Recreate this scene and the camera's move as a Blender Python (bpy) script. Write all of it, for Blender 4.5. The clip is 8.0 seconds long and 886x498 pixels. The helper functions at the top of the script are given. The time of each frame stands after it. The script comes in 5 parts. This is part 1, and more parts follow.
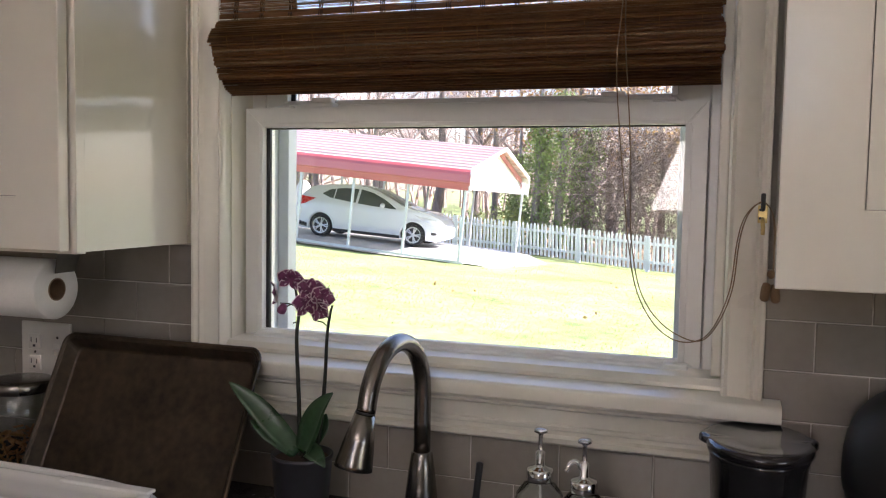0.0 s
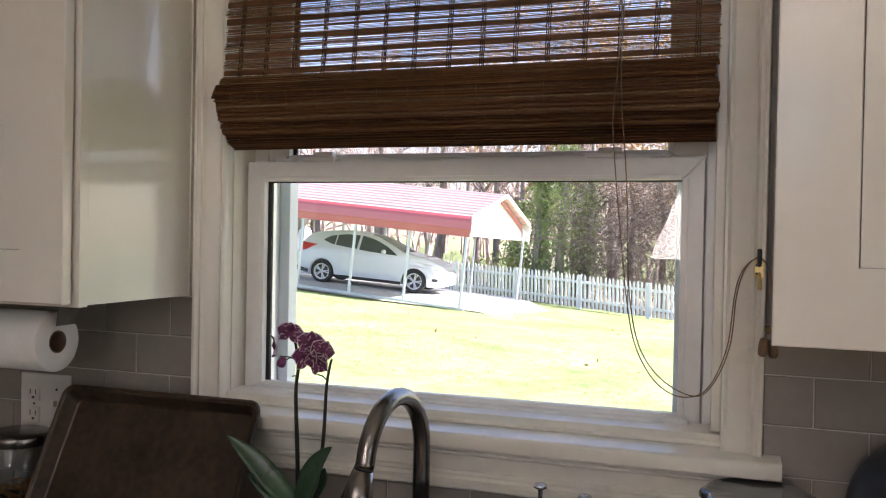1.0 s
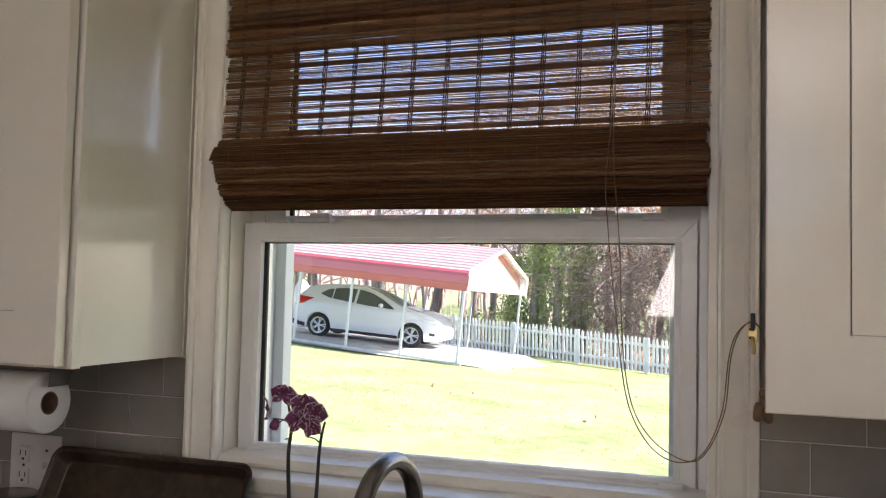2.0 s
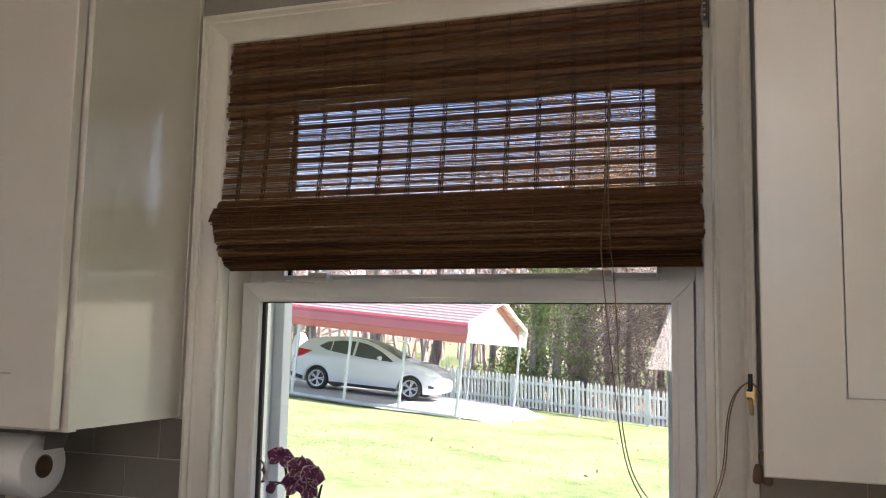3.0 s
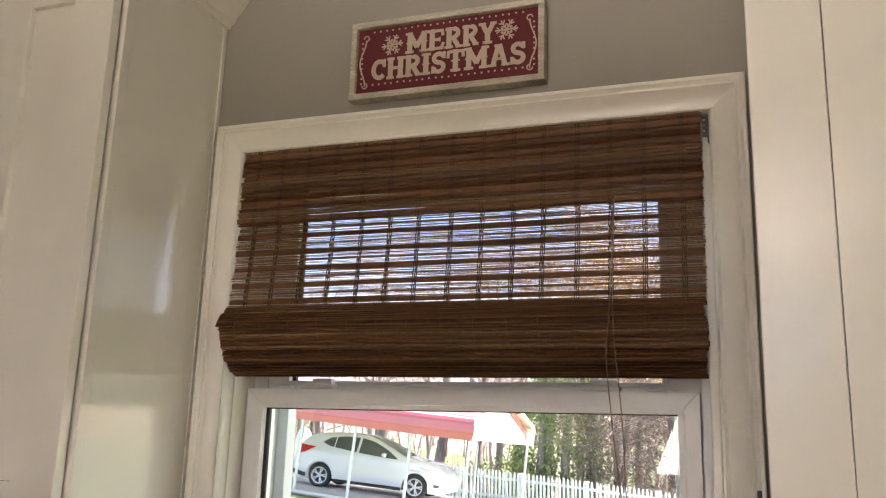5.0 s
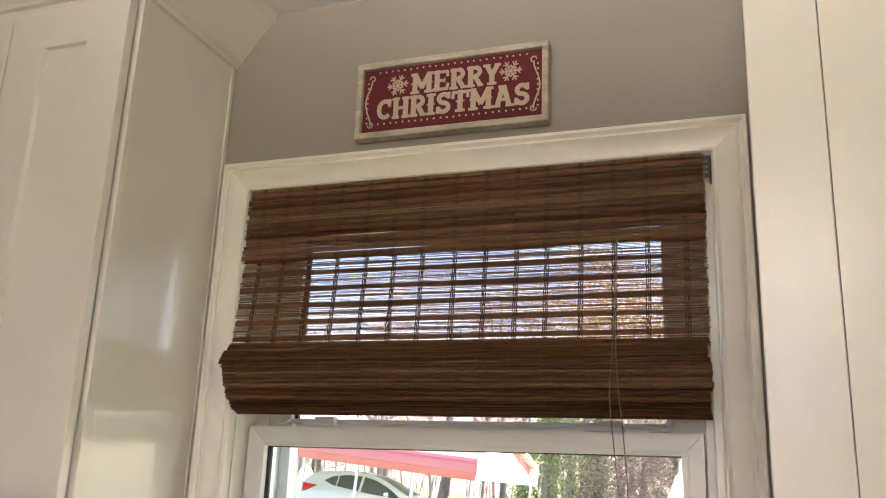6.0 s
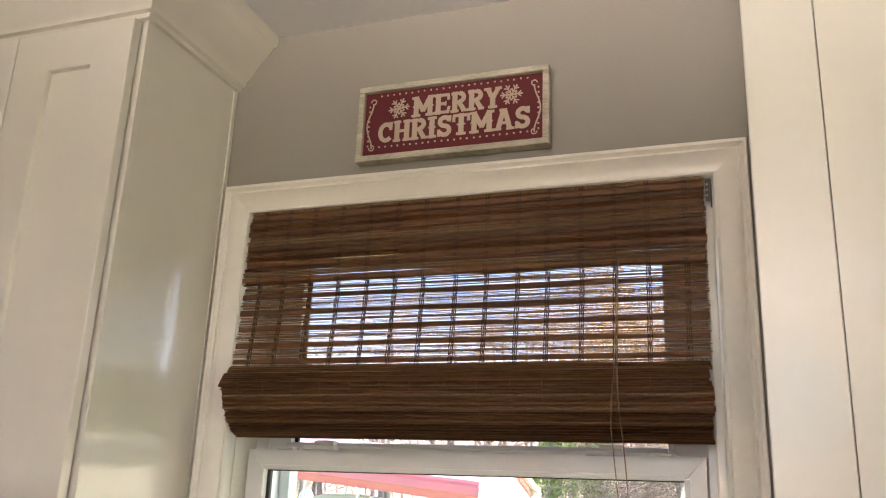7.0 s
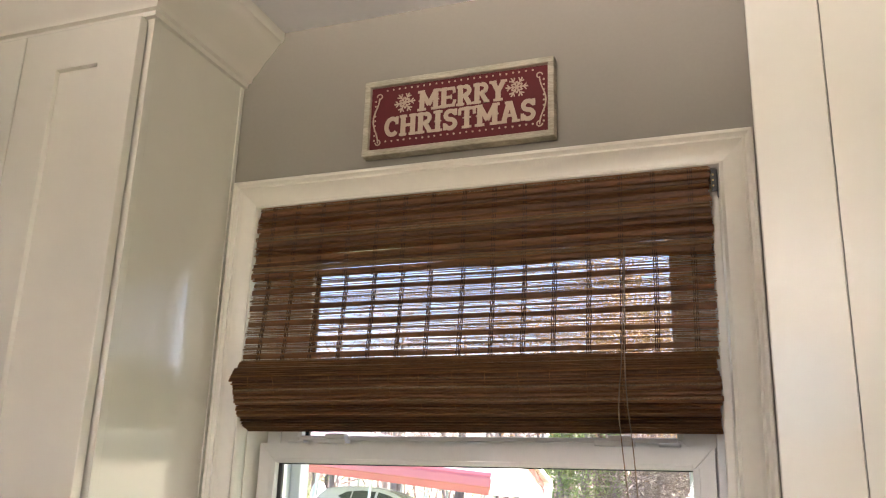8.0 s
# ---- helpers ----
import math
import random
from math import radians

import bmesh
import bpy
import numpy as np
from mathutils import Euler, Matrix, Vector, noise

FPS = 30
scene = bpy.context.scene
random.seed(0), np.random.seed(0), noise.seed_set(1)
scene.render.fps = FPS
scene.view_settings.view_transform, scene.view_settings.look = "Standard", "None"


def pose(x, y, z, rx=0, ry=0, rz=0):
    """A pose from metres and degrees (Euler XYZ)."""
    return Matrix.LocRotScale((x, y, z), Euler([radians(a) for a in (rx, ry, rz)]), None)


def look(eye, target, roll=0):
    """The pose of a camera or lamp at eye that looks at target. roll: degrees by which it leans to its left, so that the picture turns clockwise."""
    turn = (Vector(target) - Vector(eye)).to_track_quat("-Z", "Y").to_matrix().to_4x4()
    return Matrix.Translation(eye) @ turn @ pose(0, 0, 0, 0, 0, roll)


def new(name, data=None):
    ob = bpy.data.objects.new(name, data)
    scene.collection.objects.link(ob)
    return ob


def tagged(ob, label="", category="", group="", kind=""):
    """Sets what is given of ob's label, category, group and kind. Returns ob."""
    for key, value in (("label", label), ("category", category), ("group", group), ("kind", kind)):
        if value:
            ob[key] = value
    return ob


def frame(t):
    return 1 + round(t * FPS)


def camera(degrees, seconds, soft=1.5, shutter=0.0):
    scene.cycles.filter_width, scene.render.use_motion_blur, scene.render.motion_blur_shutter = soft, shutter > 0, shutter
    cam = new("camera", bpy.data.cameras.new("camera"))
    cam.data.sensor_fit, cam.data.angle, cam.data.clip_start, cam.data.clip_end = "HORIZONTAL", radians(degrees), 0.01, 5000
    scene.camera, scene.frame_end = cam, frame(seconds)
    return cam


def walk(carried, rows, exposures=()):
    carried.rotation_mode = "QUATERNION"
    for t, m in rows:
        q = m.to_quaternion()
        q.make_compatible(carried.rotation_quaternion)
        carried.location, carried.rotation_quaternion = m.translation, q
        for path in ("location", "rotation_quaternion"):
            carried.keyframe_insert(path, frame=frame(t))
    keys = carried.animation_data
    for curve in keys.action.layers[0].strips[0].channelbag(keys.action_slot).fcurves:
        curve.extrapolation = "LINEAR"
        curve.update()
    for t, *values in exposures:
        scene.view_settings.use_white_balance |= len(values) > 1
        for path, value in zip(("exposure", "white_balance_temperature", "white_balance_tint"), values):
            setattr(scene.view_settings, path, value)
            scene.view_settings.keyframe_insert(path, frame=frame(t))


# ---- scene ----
cam = camera(55.2, 8.0, soft=1.15)
PATH = [
    (0, (0.021, -1.409, 1.481), (-0.614, 0.482, 1.348), 1.0),
    (0.5, (0.024, -1.411, 1.488), (-0.616, 0.482, 1.401), 1.0),
    (1, (0.027, -1.418, 1.495), (-0.614, 0.476, 1.47), 1.1),
    (1.5, (0.03, -1.42, 1.502), (-0.61, 0.475, 1.54), 1.3),
    (3, (0.039, -1.431, 1.525), (-0.595, 0.453, 1.747), 1.1),
    (3.5, (0.04, -1.435, 1.531), (-0.597, 0.441, 1.808), 1.2),
    (4, (0.041, -1.439, 1.536), (-0.601, 0.425, 1.871), 1.3),
    (4.5, (0.041, -1.441, 1.54), (-0.603, 0.412, 1.928), 1.4),
    (5, (0.046, -1.445, 1.549), (-0.597, 0.397, 1.988), 1.7),
    (6.5, (0.049, -1.45, 1.551), (-0.601, 0.358, 2.104), 2.3),
    (7, (0.05, -1.449, 1.553), (-0.599, 0.354, 2.125), 2.3),
    (7.5, (0.05, -1.449, 1.554), (-0.598, 0.352, 2.133), 2.3),
    (8, (0.056, -1.454, 1.553), (-0.615, 0.347, 2.107), 1.8),
]
walk(cam, [(t, look(eye, target, roll)) for t, eye, target, roll in PATH],
     exposures=[(0, 1.92, 6230, 25), (1.5, 1.89, 6230, 25), (3.0, 1.70, 6240, 24), (3.5, 1.66, 6250, 24), (4.0, 1.78, 6320, 24), (4.5, 2.08, 6400, 24), (5.0, 2.34, 6460, 23), (6.5, 2.65, 6400, 22), (8, 2.67, 6360, 22)])

# ---- light ----
SUN_TO = Vector((0.82, 0.18, 0.60)).normalized()
world = bpy.data.worlds.new("sky")
scene.world = world
world.use_nodes = True
wn = world.node_tree
sky = wn.nodes.new("ShaderNodeTexSky")
sky.sky_type = "NISHITA"
sky.sun_disc = False
sky.sun_elevation = math.asin(SUN_TO.z)
sky.sun_rotation = math.atan2(SUN_TO.x, SUN_TO.y)
bg = wn.nodes["Background"]
bg.inputs["Strength"].default_value = 0.11
wn.links.new(sky.outputs[0], bg.inputs["Color"])
sun = new("sun", bpy.data.lights.new("sun", "SUN"))
sun.data.energy, sun.data.angle, sun.data.color = 5.0, radians(0.5), (1.0, 0.97, 0.93)
sun.matrix_world = look(SUN_TO * 50, (0, 0, 0))
# fill lamps added in unseen openings, aimed up so the ceiling bounces their light
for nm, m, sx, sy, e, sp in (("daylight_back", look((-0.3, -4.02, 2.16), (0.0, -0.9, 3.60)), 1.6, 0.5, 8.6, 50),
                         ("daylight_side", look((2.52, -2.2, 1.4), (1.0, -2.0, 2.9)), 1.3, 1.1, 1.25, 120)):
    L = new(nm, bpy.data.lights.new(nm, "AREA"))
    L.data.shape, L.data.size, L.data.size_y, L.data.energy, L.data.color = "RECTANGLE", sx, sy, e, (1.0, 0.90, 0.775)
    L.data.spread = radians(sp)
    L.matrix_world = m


# ---- materials ----
def mat(name, color, rough=0.5, vary=0.12, scale=8.0, fine=60.0, bump=0.0, metal=0.0, stretch=(1, 1, 1), tint=None, per=0.0, coat=0.0, trans=0.0, alpha=1.0, emit=0.0, sss=0.0):
    """Colour broken by noise at two scales, fine relief, and a shift from object to object."""
    m = bpy.data.materials.new(name)
    m.use_nodes = True
    n, l = m.node_tree.nodes, m.node_tree.links
    b = n["Principled BSDF"]
    co = n.new("ShaderNodeTexCoord")
    mp = n.new("ShaderNodeMapping")
    mp.inputs["Scale"].default_value = stretch
    l.new(co.outputs["Object"], mp.inputs["Vector"])
    a, f = n.new("ShaderNodeTexNoise"), n.new("ShaderNodeTexNoise")
    for t, s in ((a, scale), (f, fine)):
        t.inputs["Scale"].default_value = s
        t.inputs["Detail"].default_value = 4
        l.new(mp.outputs[0], t.inputs["Vector"])
    mixn = n.new("ShaderNodeMath")
    mixn.operation = "MULTIPLY_ADD"
    mixn.inputs[1].default_value = 0.6
    l.new(a.outputs["Fac"], mixn.inputs[0])
    m2 = n.new("ShaderNodeMath")
    m2.operation = "MULTIPLY"
    m2.inputs[1].default_value = 0.4
    l.new(f.outputs["Fac"], m2.inputs[0])
    l.new(m2.outputs[0], mixn.inputs[2])
    fac = mixn.outputs[0]
    if per:
        oi = n.new("ShaderNodeObjectInfo")
        sh = n.new("ShaderNodeMath")
        sh.operation = "MULTIPLY"
        sh.inputs[1].default_value = 40.0
        l.new(oi.outputs["Random"], sh.inputs[0])
        l.new(sh.outputs[0], mp.inputs["Location"])
        p = n.new("ShaderNodeMath")
        p.operation = "MULTIPLY_ADD"
        p.inputs[1].default_value = per
        l.new(oi.outputs["Random"], p.inputs[0])
        l.new(fac, p.inputs[2])
        q = n.new("ShaderNodeMath")
        q.operation = "SUBTRACT"
        q.inputs[1].default_value = per / 2
        l.new(p.outputs[0], q.inputs[0])
        fac = q.outputs[0]
    r = n.new("ShaderNodeValToRGB")
    lo = [c * (1 - vary) for c in color]
    hi = [min(1, c * (1 + vary)) for c in (tint or color)]
    r.color_ramp.elements[0].position, r.color_ramp.elements[1].position = 0.3, 0.7
    r.color_ramp.elements[0].color, r.color_ramp.elements[1].color = (*lo, 1), (*hi, 1)
    l.new(fac, r.inputs["Fac"])
    l.new(r.outputs["Color"], b.inputs["Base Color"])
    b.inputs["Roughness"].default_value = rough
    b.inputs["Metallic"].default_value = metal
    b.inputs["Coat Weight"].default_value = coat
    b.inputs["Coat Roughness"].default_value = 0.08
    b.inputs["Transmission Weight"].default_value = trans
    b.inputs["Alpha"].default_value = alpha
    b.inputs["Subsurface Weight"].default_value = sss
    if emit:
        b.inputs["Emission Strength"].default_value = emit
        b.inputs["Emission Color"].default_value = (*color, 1)
    rr = n.new("ShaderNodeMath")
    rr.operation = "MULTIPLY_ADD"
    rr.inputs[1].default_value, rr.inputs[2].default_value = 0.12, rough - 0.06
    rr.use_clamp = True
    l.new(a.outputs["Fac"], rr.inputs[0])
    l.new(rr.outputs[0], b.inputs["Roughness"])
    if bump:
        bu = n.new("ShaderNodeBump")
        bu.inputs["Strength"].default_value = 0.6
        bu.inputs["Distance"].default_value = bump
        l.new(fac, bu.inputs["Height"])
        l.new(bu.outputs[0], b.inputs["Normal"])
    return m


CAB = mat("cabinet_paint", (0.80, 0.77, 0.69), 0.22, 0.03, 3.2, 10, 0.008, coat=0.4)
TRIM = mat("trim_paint", (0.79, 0.755, 0.66), 0.30, 0.04, 5, 70, 0.0005, coat=0.15)
VINYL = mat("window_vinyl", (0.80, 0.79, 0.76), 0.35, 0.03, 6, 80, 0.0002)
# white outside trim, its bluish shade put into the colour
VINYL_OUT = mat("shaded_exterior_vinyl", (0.50, 0.54, 0.58), 0.4, 0.05, 6, 80, 0.0002)
WALL = mat("greige_wall_paint", (0.285, 0.262, 0.220), 0.65, 0.04, 2.5, 140, 0.0006)
CEIL = mat("ceiling_paint", (0.76, 0.77, 0.79), 0.7, 0.03, 3, 110, 0.0008)
TILE = mat("glazed_tile", (0.300, 0.270, 0.235), 0.22, 0.08, 9, 60, 0.0004, per=0.25, coat=0.2)
GROUT = mat("grout", (0.62, 0.58, 0.52), 0.9, 0.1, 30, 300, 0.0008)
GASKET = mat("window_gasket", (0.03, 0.03, 0.03), 0.6, 0.2)
FLOORM = mat("oak_floor", (0.20, 0.12, 0.06), 0.4, 0.25, 3, 40, 0.0006, stretch=(1, 9, 1))
COUNTER = mat("stone_counter", (0.07, 0.065, 0.06), 0.25, 0.4, 30, 220, 0.0)
BAMBOO = mat("bamboo_slat", (0.060, 0.0258, 0.0095), 0.62, 0.5, 16, 75, 0.0008, stretch=(1.5, 1, 9), tint=(0.146, 0.067, 0.024), per=0.22)
REED = mat("bamboo_reed", (0.085, 0.036, 0.012), 0.6, 0.42, 18, 90, 0.0006, stretch=(1, 1, 8), tint=(0.175, 0.080, 0.028), per=0.25)
TWINE = mat("jute_twine", (0.23, 0.14, 0.068), 0.85, 0.3, 60, 400, 0.0005)
WARP = mat("warp_thread", (0.078, 0.036, 0.014), 0.8, 0.3, 60, 400, 0.0004)
CORD = mat("blind_cord", (0.22, 0.15, 0.085), 0.8, 0.2, 80, 500, 0.0003)
GRASS = mat("lawn_soil", (0.165, 0.25, 0.055), 0.9, 0.35, 0.7, 5, 0.02, tint=(0.29, 0.335, 0.14))
BLADE = mat("grass_blade", (0.28, 0.36, 0.11), 0.6, 0.25, 0.9, 9, 0.0, tint=(0.42, 0.45, 0.20))
LITTER = mat("leaf_litter", (0.17, 0.10, 0.055), 0.9, 0.4, 0.8, 14, 0.03, tint=(0.33, 0.24, 0.13))
CONC = mat("concrete_drive", (0.42, 0.41, 0.38), 0.85, 0.2, 0.7, 18, 0.004)
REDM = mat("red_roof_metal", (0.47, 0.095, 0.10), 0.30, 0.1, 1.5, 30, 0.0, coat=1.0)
# the same red roof metal, with the sun's glare put into a paler colour
SUNLIT_RED = mat("sunlit_red_metal", (0.72, 0.51, 0.46), 0.32, 0.1, 1.5, 30, 0.0, coat=1.0)
WHITEM = mat("white_metal", (0.75, 0.73, 0.70), 0.4, 0.06, 2, 30)
GALV = mat("galvanised_steel", (0.55, 0.58, 0.62), 0.4, 0.12, 6, 60, metal=0.6)
FENCE = mat("fence_paint", (0.72, 0.73, 0.75), 0.6, 0.12, 3, 40, 0.001, per=0.3)
CARP = mat("car_paint_white", (0.60, 0.63, 0.68), 0.22, 0.02, 2, 20, coat=0.8)
CARG = mat("car_glass", (0.07, 0.085, 0.08), 0.05, 0.2, 2, 20)
BLACKP = mat("black_plastic", (0.022, 0.022, 0.024), 0.35, 0.2, 10, 90)
RUBBER = mat("rubber", (0.02, 0.02, 0.02), 0.8, 0.2, 10, 90)
ALLOY = mat("alloy_rim", (0.62, 0.63, 0.65), 0.3, 0.06, metal=0.85)
REDL = mat("tail_lamp", (0.5, 0.02, 0.015), 0.15, 0.1)
CLEARL = mat("head_lamp", (0.6, 0.62, 0.65), 0.1, 0.15, metal=0.4)
# tree colours are lightened to stand in for hazy glare through the window
BARK = mat("bark", (0.17, 0.135, 0.115), 0.9, 0.4, 2.5, 24, 0.02, stretch=(2, 2, 0.4), tint=(0.27, 0.23, 0.20), per=0.3)
TWIG = mat("twigs", (0.26, 0.195, 0.165), 0.9, 0.35, 2, 20, tint=(0.45, 0.36, 0.31), per=0.3)
IVY = mat("ivy_leaf", (0.065, 0.125, 0.04), 0.32, 0.45, 0.9, 7, tint=(0.30, 0.38, 0.11))
SHRUB = mat("yellow_green_leaf", (0.24, 0.30, 0.08), 0.5, 0.35, 0.9, 7, tint=(0.42, 0.42, 0.14))
def see_through(m, color, share):
    """Thin plant fibre lets some light pass, tinted."""
    n, l = m.node_tree.nodes, m.node_tree.links
    t, mx = n.new("ShaderNodeBsdfTranslucent"), n.new("ShaderNodeMixShader")
    t.inputs["Color"].default_value = (*color, 1)
    mx.inputs["Fac"].default_value = share
    l.new(n["Principled BSDF"].outputs[0], mx.inputs[1])
    l.new(t.outputs[0], mx.inputs[2])
    l.new(mx.outputs[0], n["Material Output"].inputs["Surface"])


see_through(BAMBOO, (0.46, 0.18, 0.04), 0.22)
see_through(REED, (0.60, 0.27, 0.07), 0.42)
see_through(BLADE, (0.55, 0.66, 0.22), 0.5)
DRY = mat("dry_leaf", (0.30, 0.15, 0.05), 0.7, 0.4, 0.9, 7, tint=(0.48, 0.29, 0.10))


def glass_mat(name, color=(1, 1, 1), rough=0.0):
    m = bpy.data.materials.new(name)
    m.use_nodes = True
    b = m.node_tree.nodes["Principled BSDF"]
    b.inputs["Base Color"].default_value = (*color, 1)
    b.inputs["Transmission Weight"].default_value = 1
    b.inputs["Roughness"].default_value = rough
    b.inputs["IOR"].default_value = 1.45
    return m


GLASS = glass_mat("clear_glass")


# ---- mesh helpers ----
def bm_new():
    return bmesh.new()


def mesh_of(name, bm, material, smooth=False):
    me = bpy.data.meshes.new(name)
    bmesh.ops.recalc_face_normals(bm, faces=bm.faces[:])
    for f in bm.faces:
        f.smooth = bool(smooth)
    bm.to_mesh(me)
    bm.free()
    if smooth == "edges":
        me.set_sharp_from_angle(angle=radians(42))
    me.materials.append(material)
    return me


def part(name, bm, material, parent=None, label="", smooth=False, at=None):
    """One mesh object of its own, under a thing or a part."""
    ob = new(name, mesh_of(name, bm, material, smooth))
    if parent:
        ob.parent = parent
    if at is not None:
        ob.matrix_basis = at
    if label:
        tagged(ob, label)
    return ob


def thing(name, label, category, at=None, group="", kind=""):
    ob = new(name)
    ob.empty_display_size = 0.05
    if at is not None:
        ob.matrix_basis = at
    return tagged(ob, label, category, group, kind)


def box(bm, x0, x1, y0, y1, z0, z1, bev=0.0):
    r = bmesh.ops.create_cube(bm, size=1, matrix=Matrix.Translation(((x0 + x1) / 2, (y0 + y1) / 2, (z0 + z1) / 2)) @ Matrix.Diagonal((x1 - x0, y1 - y0, z1 - z0, 1)))
    if bev:
        es = {e for v in r["verts"] for e in v.link_edges}
        bmesh.ops.bevel(bm, geom=list(es), offset=bev, segments=2, affect="EDGES", profile=0.6)
    return bm


def boxes(*rows, bev=0.0):
    bm = bm_new()
    for r in rows:
        box(bm, *r, bev)
    return bm


def loft(bm, rings, closed=True, caps=True):
    vs = [[bm.verts.new(p) for p in ring] for ring in rings]
    n = len(rings[0])
    for a, b in zip(vs, vs[1:]):
        for i in range(n if closed else n - 1):
            j = (i + 1) % n
            bm.faces.new((a[i], a[j], b[j], b[i]))
    if caps and closed:
        bm.faces.new(vs[0])
        bm.faces.new(vs[-1][::-1])
    return bm


def tube(bm, pts, radii, n=8, caps=True):
    pts = [Vector(p) for p in pts]
    if not isinstance(radii, (list, tuple)):
        radii = [radii] * len(pts)
    rings, up = [], None
    for i, p in enumerate(pts):
        d = (pts[min(i + 1, len(pts) - 1)] - pts[max(i - 1, 0)]).normalized()
        if up is None:
            up = d.orthogonal().normalized()
        up = (up - d * up.dot(d))
        up = up.normalized() if up.length > 1e-6 else d.orthogonal().normalized()
        s = d.cross(up)
        rings.append([p + radii[i] * (math.cos(2 * math.pi * k / n) * up + math.sin(2 * math.pi * k / n) * s) for k in range(n)])
    return loft(bm, rings, True, caps)


def lathe(bm, prof, n=32, centre=(0, 0, 0), caps=True):
    """A solid turned about z: prof is rows of (radius, height)."""
    cx, cy, cz = centre
    rings = [[(cx + max(r, 1e-4) * math.cos(2 * math.pi * k / n), cy + max(r, 1e-4) * math.sin(2 * math.pi * k / n), cz + z) for k in range(n)] for r, z in prof]
    return loft(bm, rings, True, caps)


def smooth_pts(pts, n=8):
    """Catmull-Rom through the points."""
    pts = [Vector(p) for p in pts]
    out = []
    for i in range(len(pts) - 1):
        a, b, c, d = pts[max(i - 1, 0)], pts[i], pts[i + 1], pts[min(i + 2, len(pts) - 1)]
        for k in range(n):
            t = k / n
            out.append(0.5 * ((2 * b) + (c - a) * t + (2 * a - 5 * b + 4 * c - d) * t * t + (3 * b - a - 3 * c + d) * t ** 3))
    return out + [pts[-1]]


# ---- the room's shell ----
OX0, OX1, OZ0, OZ1 = -0.917, 0.022, 1.13, 2.125   # the window's opening in the wall
RX0, RX1, RY0, CZ, WT = -2.6, 2.5, -4.0, 2.53, 0.16

wn_ob = part("wall_north", boxes((RX0 - WT, OX0, 0, WT, 0, CZ), (OX1, RX1 + WT, 0, WT, 0, CZ), (OX0, OX1, 0, WT, 0, OZ0), (OX0, OX1, 0, WT, OZ1, CZ)), WALL)
tagged(wn_ob, "matte greige painted wall round the kitchen window", "wall", kind="structure")
tagged(part("wall_west", boxes((RX0 - WT, RX0, RY0 - WT, 0, 0, CZ)), WALL), "plain greige painted kitchen wall", "wall", kind="structure")
# the east and south openings are unseen, added to hold the fill lamps
tagged(part("wall_east", boxes((RX1, RX1 + WT, RY0 - WT, -2.85, 0, CZ), (RX1, RX1 + WT, -1.55, 0, 0, CZ), (RX1, RX1 + WT, -2.85, -1.55, 0, 0.85), (RX1, RX1 + WT, -2.85, -1.55, 1.95, CZ)), WALL), "plain greige wall with an added opening for a fill lamp", "wall", kind="structure")
tagged(part("wall_south", boxes((RX0, -1.1, RY0 - WT, RY0, 0, CZ), (0.5, RX1, RY0 - WT, RY0, 0, CZ), (-1.1, 0.5, RY0 - WT, RY0, 0, 1.9), (-1.1, 0.5, RY0 - WT, RY0, 2.42, CZ)), WALL), "plain greige wall with an added wide high opening for a fill lamp", "wall", kind="structure")
tagged(part("floor", boxes((RX0 - WT, RX1 + WT, RY0 - WT, WT, -0.12, 0)), FLOORM), "brown oak kitchen floor", "floor", kind="structure")
tagged(part("foundation", boxes((RX0 - WT, RX1 + WT, RY0 - WT, WT, -1.4, -0.12)), CONC), "grey concrete house foundation", "foundation", kind="structure")
cbm = bm_new()
box(cbm, RX0 - WT, RX1 + WT, RY0 - WT, WT, CZ, CZ + 0.1)
tagged(part("ceiling", cbm, CEIL), "white painted plaster ceiling", "ceiling", kind="structure")

# ---- the window ----
PROF = [(0.0, 0.0), (0.0, 0.012), (0.004, 0.016), (0.010, 0.013), (0.013, 0.014), (0.040, 0.017), (0.043, 0.020), (0.048, 0.024), (0.053, 0.021), (0.056, 0.022), (0.060, 0.027), (0.066, 0.027), (0.068, 0.024), (0.068, 0.0)]
PROF = [(u * 0.90, v) for u, v in PROF]
CX0, CX1, CZ0, CZ1 = -0.893, 0.020, 1.168, 2.111
casing = thing("trim", "white glossy painted moulded casing round the window", "window casing", kind="structure")
part("casing_side", loft(bm_new(), [[(CX0 - u, -v, CZ0) for u, v in PROF], [(CX0 - u, -v, CZ1 + u) for u, v in PROF]]), TRIM, casing, smooth="edges")
part("casing_side", loft(bm_new(), [[(CX1 + u, -v, CZ0) for u, v in PROF], [(CX1 + u, -v, CZ1 + u) for u, v in PROF]]), TRIM, casing, smooth="edges")
part("casing_head", loft(bm_new(), [[(CX0 - u, -v, CZ1 + u) for u, v in PROF], [(CX1 + u, -v, CZ1 + u) for u, v in PROF]]), TRIM, casing, smooth="edges")
# stool and moulded apron
ST = [(-0.052, 1.140), (-0.060, 1.1405), (-0.063, 1.1425), (-0.0640, 1.147)] + [(-0.0570 - 0.007 * math.cos(radians(a)), 1.161 + 0.007 * math.sin(radians(a))) for a in range(0, 91, 15)] + [ (0.078, 1.168), (0.078, 1.140)]
part("window_stool", loft(bm_new(), [[(-0.985, y, z) for y, z in ST], [(0.108, y, z) for y, z in ST]]), TRIM, casing, smooth="edges")
